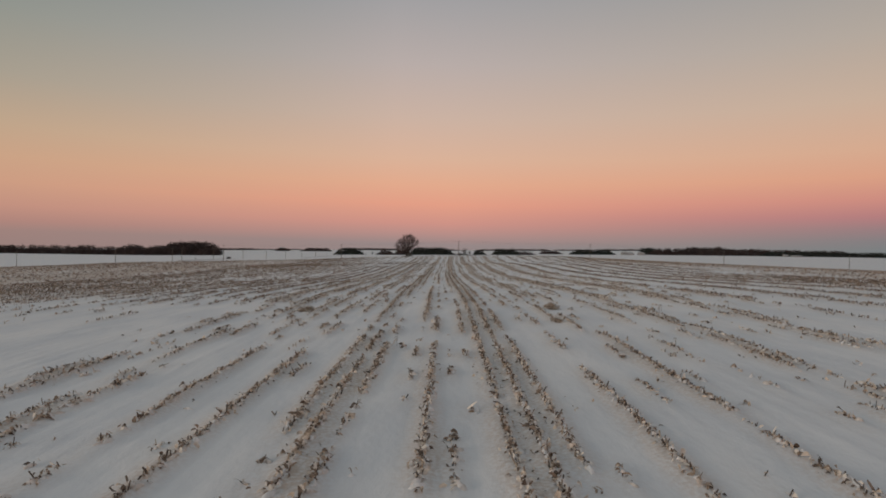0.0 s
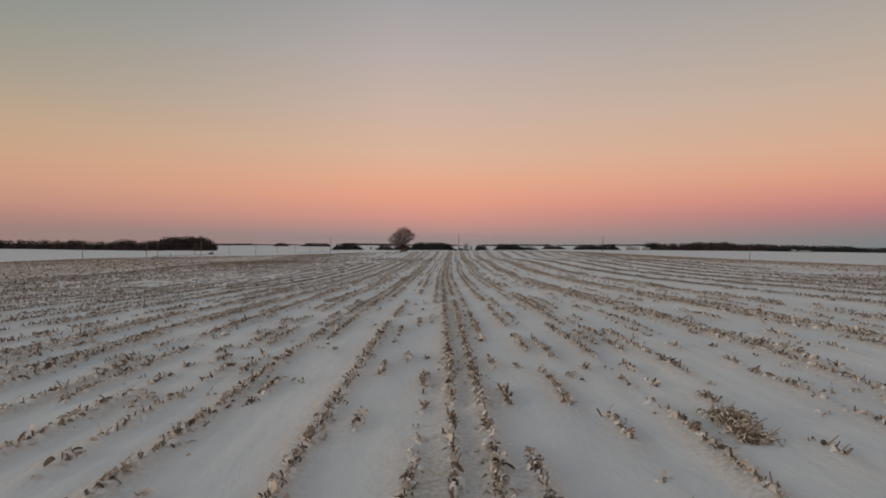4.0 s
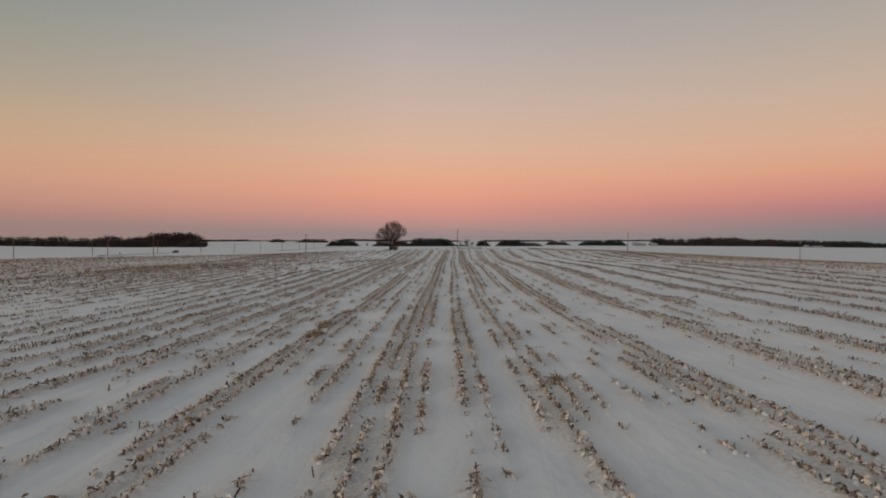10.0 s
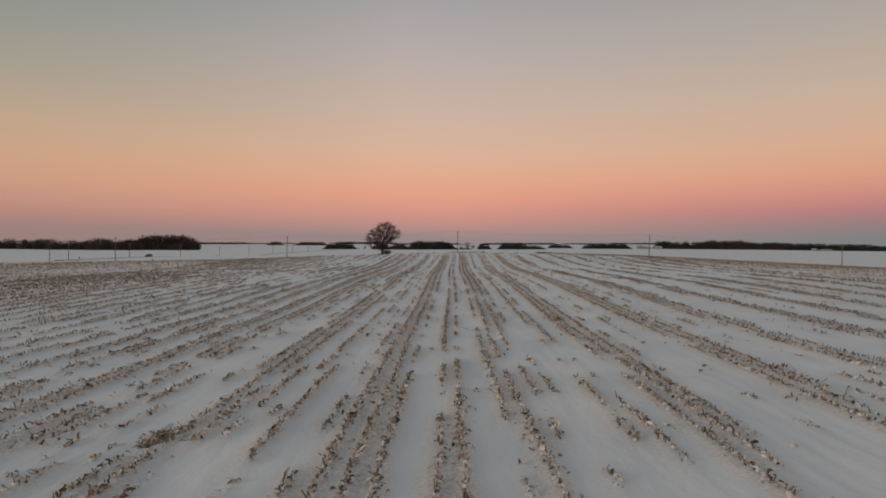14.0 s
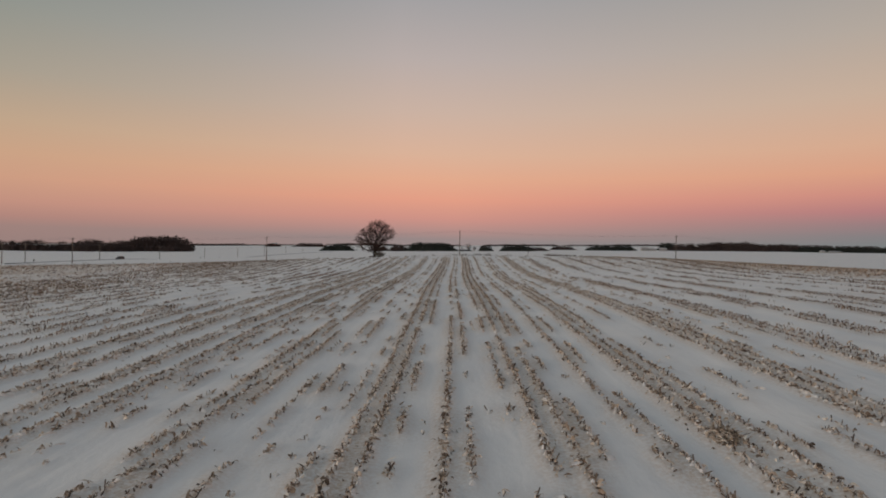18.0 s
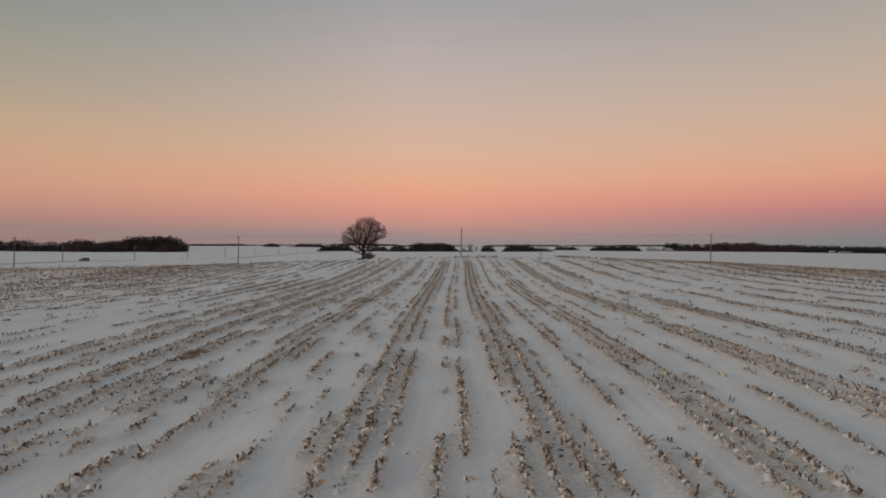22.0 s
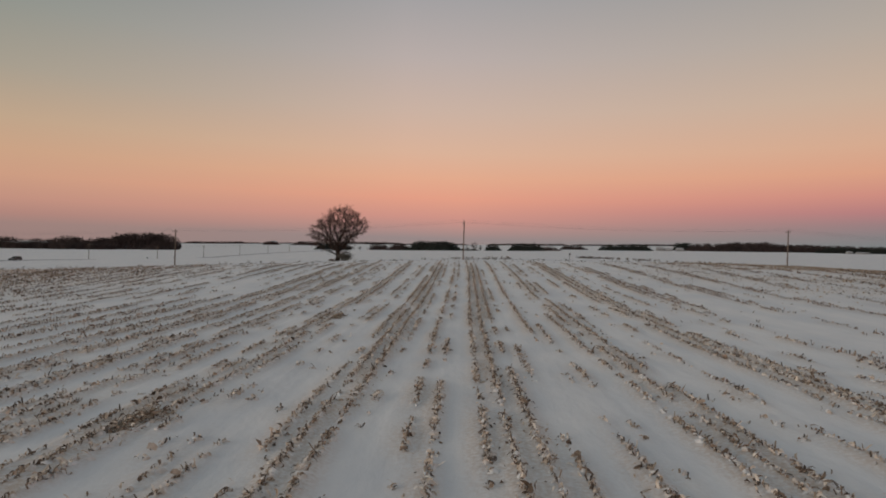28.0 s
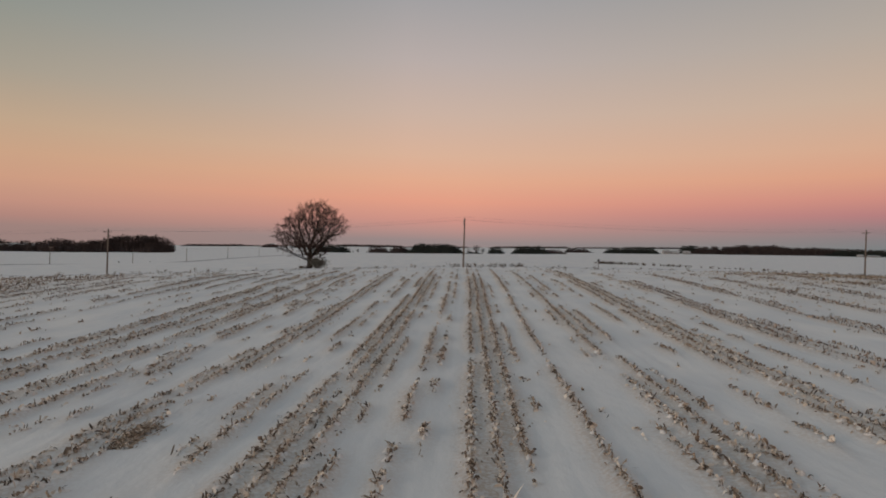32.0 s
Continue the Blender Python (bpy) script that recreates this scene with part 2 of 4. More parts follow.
def tubes(p, q, r0, r1, sides):
    """Open tapered tubes from p to q, as vertices and quads."""
    p, q = np.asarray(p, float), np.asarray(q, float)
    r0, r1 = np.broadcast_to(r0, len(p)), np.broadcast_to(r1, len(p))
    d = q - p
    d = d / (np.linalg.norm(d, axis=1, keepdims=True) + 1e-9)
    ref = np.where(np.abs(d[:, 2:3]) < 0.9, np.array([[0, 0, 1.0]]), np.array([[1.0, 0, 0]]))
    u = np.cross(d, ref)
    u = u / (np.linalg.norm(u, axis=1, keepdims=True) + 1e-9)
    v = np.cross(d, u)
    a = np.arange(sides) * 2 * math.pi / sides
    ring = np.cos(a)[None, :, None] * u[:, None] + np.sin(a)[None, :, None] * v[:, None]
    lo, hi = p[:, None] + ring * r0[:, None, None], q[:, None] + ring * r1[:, None, None]
    verts = np.concatenate([lo, hi], 1).reshape(-1, 3)
    i = np.arange(sides)
    face = np.stack([i, (i + 1) % sides, (i + 1) % sides + sides, i + sides], 1)
    quads = (np.arange(len(p)) * 2 * sides)[:, None, None] + face[None]
    return verts, quads.reshape(-1, 4)


def joined(pieces):
    verts, quads, at = [], [], 0
    for v, f in pieces:
        verts.append(v)
        quads.append(f + at)
        at += len(v)
    return np.concatenate(verts), np.concatenate(quads)


def box(bm, cx, cy, cz, sx, sy, sz, bevel=0.0):
    made = bmesh.ops.create_cube(bm, size=1.0, matrix=Matrix.Translation((cx, cy, cz)) @ Matrix.Diagonal((sx, sy, sz, 1)))
    if bevel:
        edges = list({e for v in made["verts"] for e in v.link_edges})
        bmesh.ops.bevel(bm, geom=edges, offset=bevel, segments=2, affect="EDGES", profile=0.5)


def cone(bm, m, r0, r1, length, sides=12):
    bmesh.ops.create_cone(bm, cap_ends=True, segments=sides, radius1=r0, radius2=r1, depth=length, matrix=m)


def lattice(x, y, seed):
    h = (x.astype(np.int64) * 374761393 + y.astype(np.int64) * 668265263 + seed * 982451653) & 0x7FFFFFFF
    h = ((h ^ (h >> 13)) * 1274126177) & 0x7FFFFFFF
    return ((h ^ (h >> 16)) & 0xFFFF) / 65535.0


def value_noise(x, y, seed=0):
    """Smooth noise from 0 to 1."""
    x, y = np.asarray(x, float), np.asarray(y, float)
    xi, yi = np.floor(x), np.floor(y)
    fx, fy = x - xi, y - yi
    fx, fy = fx * fx * (3 - 2 * fx), fy * fy * (3 - 2 * fy)
    a, b = lattice(xi, yi, seed), lattice(xi + 1, yi, seed)
    c, d = lattice(xi, yi + 1, seed), lattice(xi + 1, yi + 1, seed)
    return (a * (1 - fx) + b * fx) * (1 - fy) + (c * (1 - fx) + d * fx) * fy


def fbm(x, y, seed=0, octaves=4):
    total, amp, norm = 0.0, 1.0, 0.0
    for o in range(octaves):
        total = total + amp * value_noise(x * 2**o, y * 2**o, seed + o)
        norm += amp
        amp *= 0.5
    return total / norm

# ---- ground: one sheet of snow ----
FIELD_END = 316.0
SIDE_SLOPE = math.tan(radians(2.0))
# places where the height of the land is known: x, y, z
LAND_NEAR = [(-65, 331, -1.8), (-28, 338, 0.3), (4, 326, 2.3), (14, 328, 2.6), (28, 324, 2.6), (83, 338, 2.5), (166, 345, 0.4), (245, 350, -0.2),
             (-134, 330, -4.6), (-197, 328, -7.6), (-254, 326, -12.5), (-170, 405, -6.2), (-170, 520, -9.0), (-169, 640, -8.2), (85, 420, 1.6), (10, 450, 1.5)]
LAND_FAR = [(-700, 870, -20), (-520, 1020, -19), (-479, 1150, -18.5), (-700, 1900, -17), (-195, 1100, -9.2), (-48, 1150, -6.8),
            (96, 980, -0.5), (218, 1200, 1.3), (314, 1300, 3.4), (574, 1600, 7), (785, 1600, 11), (1000, 1500, 14), (-468, 2400, -7.8), (-249, 2400, -3.9), (183, 2400, 6.6), (503, 2400, 15.8), (820, 2400, 23.6), (1252, 2500, 31.8), (-928, 2250, -21.9), (-1500, 1500, -30),
            (-1700, 2500, -42), (-3000, 700, -50), (0, 4300, -8), (-900, 4300, -26), (1500, 4300, 44), (2600, 2600, 30)]
# the height of the field along its length
RISE = {-60: 0.3, -30: 0.4, 0: 0.52, 20: 0.93, 40: 1.23, 60: 1.03, 80: 0.56, 100: 0.24, 120: 0.03, 140: -0.13, 160: -0.03, 180: 0.34, 200: 0.31, 220: 0.11, 240: 0.11, 252: 0.22, 260: 0.34, 270: 0.78, 278: 1.13, 285: 1.40, 292: 1.65, 300: 1.92}
land = [(x, y, SIDE_SLOPE * (x - 3) + h) for x in (-45, 3, 51) for y, h in RISE.items()]
land += [(-180, 30, -5.2), (-180, 100, -6.0), (-180, 230, -6.8), (160, 30, 3.6), (160, 100, 2.6), (170, 230, 1.8), (-260, -20, -7), (260, -20, 2), (-700, -200, -9), (700, 0, 4), (0, -700, 0)]
land = np.array(land + LAND_NEAR + LAND_FAR, float)


def thin_plate(d):
    return d * d * np.log(d + 1e-6)


n_land = len(land)
P1 = np.concatenate([np.ones((n_land, 1)), land[:, :2] / 500], 1)
K = thin_plate(np.linalg.norm(land[:, None, :2] - land[None, :, :2], axis=2) / 500) + 1e-3 * np.eye(n_land)
SYS = np.block([[K, P1], [P1.T, np.zeros((3, 3))]])
LAND_W = np.linalg.solve(SYS, np.concatenate([land[:, 2], np.zeros(3)]))


def land_height(x, y):
    """The smooth height of the land, without drifts."""
    x, y = np.asarray(x, float), np.asarray(y, float)
    z = LAND_W[n_land] + LAND_W[n_land + 1] * x / 500 + LAND_W[n_land + 2] * y / 500
    for i in range(n_land):
        z = z + LAND_W[i] * thin_plate(np.hypot(x - land[i, 0], y - land[i, 1]) / 500)
    return z


# ---- where the corn rows stand out of the snow ----
ROW = 0.735
rng = np.random.RandomState(7)
# where the row numbered 0 runs: its x every 20 metres of y
ROW_LINE_Y = np.arange(15) * 20.0
ROW_LINE_X = [0.02, -0.14, -0.37, -0.76, -1.15, -1.56, -1.95, -2.09, -2.03, -2.11, -2.37, -2.43, -2.34, -2.1, -1.85]
# how thick each row stands (0 to 9) at these distances along the field; "." is snowed under, "-" follows the planter's pattern
STATIONS = [13, 18, 30, 34, 50, 55, 71, 77, 91, 98, 111, 117, 121, 129, 135, 142, 152, 158, 168, 175, 185, 192, 202, 208, 218, 225, 239, 245]
ROW_COVER = {
    -13: "....5577774.................",
    -12: "8866......366666666666666666",
    -11: ".....4....677777777777555555",
    -10: "..-4-.-5-.-.-.-.-.-.-.-.-.-.",
    -9: "545.-.6.-55.-.5.65-.56-5-2-.",
    -8: "22..6...3.544..3..455.-.-.-.",
    -7: "...4..8......2.......45.-.-.",
    -6: "4587577857.7..8.8774654.-.89",
    -5: "98432.47468888886876887767.5",
    -4: "7631...5..768756.6.655...6..",
    -3: "22........4.55..4.4.....6...",
    -2: "..246622.7....64....4.4..3.4",
    -1: "4566....744465..44523.34.243",
    0: "45..43....4....6.3.3.6..2...",
    1: "..55..5654524.6.66....343.76",
    2: "7698888777777577677646889888",
    3: "8876887766766677776655775667",
    4: "773446..553445.333154.33..43",
    5: "11..2.......................",
    6: "..1.537556824176532314655655",
    7: "65.23333.1758533137566562222",
    8: ".2..........................",
    9: "2.2.6..3.25..46..4.6.687..77",
    10: "..-5.78723749746678687877677",
    11: "77-.2.463.6..4.4356566874387",
    12: "-.-1.72.3.4.1.23.36.5.33.121",
    13: "-3-.3..23.....5.............",
    14: "-.-.32...3...3.4.44536764.55",
    15: "-.-3-.333..44.535.43.32..3..",
    16: "-.---...67..........2.4.....",
    17: "-.---.7888.87.6788476..7574.",
    18: "-5---7-77658776.77.6767.5..7",
    19: "-----6-3-54.5867544.4556.66.",
    20: "---------.-...-6-..3-3243.46",
    21: "---------.-...-.-.5.-.-.-...",
    22: "---------.-.3.-.-2-3-.-.-5..",
    23: "---------.-4-3-2-.-.-.-4-.55",
}
# eight rows to a pass of the planter: four thick rows, a wheel track, a pair, a wheel track
PASS = np.array([0.6, 4.5, 7.6, 7.0, 4.2, 0.3, 4.6, 4.2]) / 9


def row_line(k, y):
    """Where row k runs, with its small wanderings."""
    base = np.interp(y, ROW_LINE_Y, ROW_LINE_X)
    return base + ROW * k + 0.16 * (fbm(y / 14.0, 3.1 * k + 0 * y, 5, 2) - 0.5)


def usual_cover(k, y):
    """How thick a row stands as a rule: by the planter's pattern in the middle, in lone strong bands to both sides."""
    y = np.asarray(y, float)
    k = k + 0 * y
    left = (-11.0 - 2.0 * np.clip((104 - y) / 14, 0, 1) - k) / 3.6
    left = np.interp(np.abs(left - np.round(left)) * 3.6, [0, 0.6, 1.1, 1.8], [0.82, 0.66, 0.20, 0.05])
    right = (k - 26.2) / 8.2
    right = np.interp(np.abs(right - np.round(right)) * 8.2, [0, 0.9, 1.6, 2.2, 3.2, 4.1], [0.92, 0.85, 0.32, 0.08, 0.06, 0.34])
    gaps = np.clip(0.45 + 1.3 * fbm(y / 22.0, k * 2.7, 41, 2), 0.3, 1.2)
    middle = PASS[(k.astype(int)) % 8]
    c = np.where(k < -12.5, left * gaps, np.where(k > 19.5, right * gaps, middle))
    return c * np.where(y < 45, 0.55, 1.0)  # deeper snow at the near end


def row_cover(k, y):
    """How thick row k stands along y, from 0 to 1."""
    if k not in ROW_COVER:
        return usual_cover(k, y)
    marks = ROW_COVER[k]
    usual = usual_cover(k, np.array(STATIONS))
    c = np.array([u if m == "-" else 0.65 * (0.0 if m == "." else int(m) / 9) + 0.35 * u for m, u in zip(marks, usual)])
    soft = np.concatenate([c[:1], c, c[-1:]])
    return np.interp(y, STATIONS, 0.22 * soft[:-2] + 0.56 * soft[1:-1] + 0.22 * soft[2:])


slots = []  # x, y, thickness of every clump of stubble on the inner field


def sow(x, y, thick, step):
    """Keep the clumps of one row that the snow leaves free."""
    patch = fbm(y / 5.0, x * 1.9, 11, 3)
    c = np.clip(thick * np.clip((patch - 0.15) * 2.9, 0.6, 1.4), 0, 1.15) * np.clip((FIELD_END + 6 - y) / 35, 0.35, 1)
    runs = 0.55 * value_noise(y / 1.8, x * 3.7, 21) + 0.25 * value_noise(y / 0.4, x * 3.7, 22) + 0.2 * rng.rand(len(y))
    keep = runs < 0.16 + c * 0.92 if step < 0.2 else runs < 0.03 + c * 0.85
    slots.append(np.stack([x[keep], y[keep], c[keep]], 1))


INNER_ROWS = range(-22, 34)
for k in INNER_ROWS:
    yy = np.arange(-2.0, FIELD_END, 0.15)
    sow(row_line(k, yy), yy + rng.uniform(-0.05, 0.05, len(yy)), row_cover(k, yy), 0.15)
inner = np.concatenate(slots)


def outer_cover(x, y):
    """Thickness of the stubble on the outer field: the planter's pattern, and bare patches of drifted snow."""
    k = np.round((x - np.interp(y, ROW_LINE_Y, ROW_LINE_X)) / ROW).astype(int)
    rows = usual_cover(k, y)
    late = np.clip((y - 215) / 40, 0, 1)
    right = 0.03 + 0.95 * rows + 0.5 * np.clip((np.abs(x) - 70) / 50, 0, 1)
    right = right + 0.9 * np.clip((x - 58) / 20, 0, 1) * np.clip((y - 225) / 40, 0, 1)
    right = right + 0.34 * np.clip((128 - y) / 30, 0, 1) * np.clip((x - 32) / 25, 0, 1)
    left = 0.05 + 0.32 * np.clip((np.abs(x) - 22) / 40, 0, 1) + 0.9 * rows - 0.06 * late * np.clip((90 + x) / 50, 0, 1) + 0.15 * np.clip((np.abs(x) - 60) / 60, 0, 1)
    c = np.where(x < 0, left, right) * (0.45 + 0.55 * np.clip((y - 29) / 12, 0, 1))
    return np.clip(c * np.clip(0.15 + 1.7 * fbm(x / 22.0, y / 34.0, 17, 4), 0.45, 1.3), 0, 1.1)


slots = []
for k in range(-92, 97):
    if k in INNER_ROWS:
        continue
    yy = np.arange(1.0, FIELD_END, 0.22) + rng.uniform(-0.1, 0.1)
    xx = row_line(k, yy)
    sow(xx, yy + rng.uniform(-0.1, 0.1, len(yy)), outer_cover(xx, yy), 0.22)
outer = np.concatenate(slots)

def spread(lo, hi, step, outer, grow=1.09):
    inner = np.arange(lo, hi + step / 2, step)
    arms, s, a = [], step, 0.0
    while a < outer:
        s *= grow
        a += s
        arms.append(a)
    arms = np.array(arms)
    return np.concatenate([lo - arms[::-1], inner, hi + arms])


gx = spread(-30, 33, 0.2, 3600)
gy = spread(0, 300, 0.48, 4300, 1.06)
gy = gy[(gy > -900)]
XX, YY = np.meshgrid(gx, gy)
nx, ny = len(gx), len(gy)
# snow banks up where stubble stands: count the clumps over the grid, and soften
count = np.zeros((ny, nx))
for cloud in (inner, outer):
    ix, iy = np.searchsorted(gx, cloud[:, 0]) - 1, np.searchsorted(gy, cloud[:, 1]) - 1
    np.add.at(count, (np.clip(iy, 0, ny - 2), np.clip(ix, 0, nx - 2)), 1.0)
area = np.gradient(gx)[None, :] * np.gradient(gy)[:, None]
bank = np.clip(count / area / (26.0 - 10.0 * np.clip((np.abs(gx) - 30) / 20, 0, 1))[None], 0, 1.2)
for _ in range(2):
    bank[:, 1:-1] = 0.25 * bank[:, :-2] + 0.5 * bank[:, 1:-1] + 0.25 * bank[:, 2:]
    bank[1:-1] = 0.25 * bank[:-2] + 0.5 * bank[1:-1] + 0.25 * bank[2:]
lee = np.roll(bank, 1, axis=1)
strewn = bank.copy()
for _ in range(2):
    strewn[:, 1:-1] = 0.3 * strewn[:, :-2] + 0.4 * strewn[:, 1:-1] + 0.3 * strewn[:, 2:]
    strewn[1:-1] = 0.3 * strewn[:-2] + 0.4 * strewn[1:-1] + 0.3 * strewn[2:]
sides = (np.abs(XX - 2) > 68) & (np.abs(XX) < 290) & (YY > 3) & (YY < FIELD_END)
strewn = np.where(sides, np.maximum(strewn, 0.44 * outer_cover(XX, YY)), strewn)
band = np.clip((YY - 236 + 0.35 * (XX - 60)) / 45, 0, 1) * np.clip((XX - 24) / 30, 0, 1) * (XX < 230) * (YY < FIELD_END)
strewn = np.maximum(strewn, 0.42 * band * np.clip(2.4 * fbm(XX / 26.0, YY / 5.0, 31, 3) - 0.55, 0, 1))
drift = 0.17 * (fbm(XX / 2.4, YY / 6.0, 3, 4) - 0.5) + 0.05 * (fbm(XX / 0.7, YY / 1.5, 8, 2) - 0.5)
# old furrows show through the snow between the rows
furrow = np.cos(2 * math.pi * (XX - np.interp(YY, ROW_LINE_Y, ROW_LINE_X)) / ROW - 0.6) * (np.abs(XX - 2) < 31) * (YY < FIELD_END)
furrow = 0.013 * furrow * np.clip(2.6 * fbm(XX / 2.0, YY / 7.0, 51, 3) - 0.6, 0, 1.3)
ZZ = land_height(XX.ravel(), YY.ravel()).reshape(ny, nx) + drift + furrow + 0.25 * bank + 0.08 * lee


def snow_height(x, y):
    """The snow's surface, drifts included."""
    ix, iy = np.clip(np.searchsorted(gx, x) - 1, 0, nx - 2), np.clip(np.searchsorted(gy, y) - 1, 0, ny - 2)
    fx, fy = (x - gx[ix]) / (gx[ix + 1] - gx[ix]), (y - gy[iy]) / (gy[iy + 1] - gy[iy])
    return (ZZ[iy, ix] * (1 - fx) + ZZ[iy, ix + 1] * fx) * (1 - fy) + (ZZ[iy + 1, ix] * (1 - fx) + ZZ[iy + 1, ix + 1] * fx) * fy


cell = (np.arange(ny - 1)[:, None] * nx + np.arange(nx - 1)[None]).ravel()
ground = link_mesh("ground", array_mesh("ground", np.stack([XX.ravel(), YY.ravel(), ZZ.ravel()], 1), np.stack([cell, cell + 1, cell + nx + 1, cell + nx], 1), True), M_SNOW)
chaff = ground.data.attributes.new("chaff", "FLOAT", "POINT")
chaff.data.foreach_set("value", np.clip(strewn * 2.4, 0, 1).astype(np.float32).ravel())
tagged(ground, "wind-blown grey-white snow over a harvested corn field", "ground", kind="structure")

def strip(name, line, width, rise, mat, label):
    """A road laid along a line of points, with rounded shoulders."""
    pts = np.array(line, float)
    d = np.gradient(pts, axis=0)
    d /= np.linalg.norm(d, axis=1, keepdims=True)
    side = np.stack([d[:, 1], -d[:, 0]], 1)
    across = np.array([-1.0, -0.62, -0.5, -0.25, 0, 0.25, 0.5, 0.62, 1.0]) * width
    lift = np.array([-0.25, rise * 0.6, rise, rise * 1.1, rise * 1.15, rise * 1.1, rise, rise * 0.6, -0.25])
    xy = pts[:, None] + side[:, None] * across[None, :, None]
    z = land_height(pts[:, 0], pts[:, 1])[:, None] * 0.5 + land_height(xy[..., 0].ravel(), xy[..., 1].ravel()).reshape(xy.shape[:2]) * 0.5 + lift[None]
    v = np.concatenate([xy, z[..., None]], 2).reshape(-1, 3)
    k = len(across)
    c = (np.arange(len(pts) - 1)[:, None] * k + np.arange(k - 1)[None]).ravel()
    ob = link_mesh(name, array_mesh(name, v, np.stack([c, c + 1, c + k + 1, c + k], 1), True), mat)
    return tagged(ob, label, "road", kind="structure")


strip("road_cross", [(x, 330 + 1.2 * math.sin(x / 90)) for x in range(-420, 421, 10)], 3.6, 0.12, M_ROADSNOW, "snow-packed gravel road across the end of the field")
strip("road_side", [(-162 + 0.6 * math.sin(y / 70), y) for y in range(338, 900, 10)], 3.4, 0.30, M_SIDEROAD, "snow-packed side road running away past utility poles")

# ---- corn stubble ----


def stalks(x, y, height, radius, lean, sides=4):
    n = len(x)
    z = snow_height(x, y) - 0.04
    a = rng.rand(n) * 2 * math.pi
    top = np.stack([x + np.cos(a) * lean * height, y + np.sin(a) * lean * height, z + height], 1)
    base = np.stack([x, y, z], 1)
    v, f = tubes(base, top, radius, radius * (0.7 + 0.5 * rng.rand(n)), sides)
    if sides == 4:
        caps = (np.arange(n) * 8)[:, None] + np.array([4, 5, 6, 7])[None]
        f = np.concatenate([f, caps])
    return v, f


def leaves(x, y, lift, length, width, droop, steep=0.5, simple=False):
    """Dry leaves and husks, curled strips that rise from the snow and fall back."""
    n = len(x)
    z = snow_height(x, y) + lift
    a = rng.rand(n) * 2 * math.pi
    turn = rng.normal(0, 0.7, n)
    tilt = rng.normal(0, 0.9, n)
    end = rng.normal(-0.15, steep, n) * length
    rows = []
    c = np.stack([x, y], 1) - np.stack([np.cos(a), np.sin(a)], 1) * (length * 0.4)[:, None]
    shape = ((0, 0, 0.6), (0.9, 0.4, 1.0), (-0.2, 1.0, 0.3)) if simple else ((0, 0, 0.6), (0.8, 0.25, 1.0), (0.9, 0.6, 0.85), (-0.2, 1.0, 0.25))
    for k, (up, e, w) in enumerate(shape):
        b = a + turn * k
        d = np.stack([np.cos(b), np.sin(b)], 1)
        s = np.stack([-d[:, 1], d[:, 0]], 1)
        if k:
            c = c + d * (length / (len(shape) - 1))[:, None]
        h = (width * w)[:, None]
        for sg in (-0.5, 0.5):
            rows.append(np.concatenate([c + s * h * sg, (z + up * droop + e * end + sg * width * w * tilt)[:, None]], 1))
    v = np.stack(rows, 1).reshape(-1, 3)
    f = np.array([[0, 2, 3, 1], [2, 4, 5, 3], [4, 6, 7, 5]])[:len(shape) - 1]
    return v, ((np.arange(n) * 2 * len(shape))[:, None, None] + f[None]).reshape(-1, 4)


sx, sy, sc = inner.T
n = len(sx)
clump = np.repeat(np.arange(n), 1 + (rng.rand(n) < 0.5).astype(int))
clump = clump[rng.rand(len(clump)) < 0.48]
m = len(clump)
tall = 0.08 + 0.11 * rng.rand(m) + 0.10 * (rng.rand(m) < 0.12)
v, f = stalks(sx[clump] + rng.normal(0, 0.04, m), sy[clump] + rng.normal(0, 0.035, m), tall, 0.012 + 0.014 * rng.rand(m), 0.8 * rng.rand(m))
stub = link_mesh("corn_stubble", array_mesh("corn_stubble", v, f), M_STALK)
tagged(stub, "cut dry corn stalks standing in rows out of the snow", "stubble", kind="stuff")

tuft = np.clip(2.2 * value_noise(sy / 0.45, sx * 5.3, 23) - 0.25, 0.15, 1.6)  # thick and thin places along a row
rep = np.repeat(np.arange(n), 1 + rng.poisson(tuft * (2.0 + 2.2 * sc)))
m = len(rep)
near = rng.rand(m) < 0.72
wide = np.where(near, 0.052, 0.06 + 0.22 * np.clip(sc[rep], 0, 1) ** 2)
lx, ly = sx[rep] + rng.normal(0, 1, m) * wide, sy[rep] + rng.normal(0, 1, m) * np.where(near, 0.07, 0.10)
big = (rng.rand(m) < 0.12) * 0.08
v, f = leaves(lx, ly, 0.004 + np.where(near, 0.10, 0.02) * rng.rand(m) ** 1.3, 0.08 + 0.15 * rng.rand(m) ** 1.3 + big, 0.026 + 0.044 * rng.rand(m) + 0.2 * big, 0.01 + 0.05 * rng.rand(m), 0.5)
litter = link_mesh("corn_leaf_litter", array_mesh("corn_leaf_litter", v, f), M_LEAF)
tagged(litter, "pale dry corn leaves and husks lying along the rows", "crop residue", kind="stuff")

# snow that the residue has caught: low rounded caps, drawn out along the wind


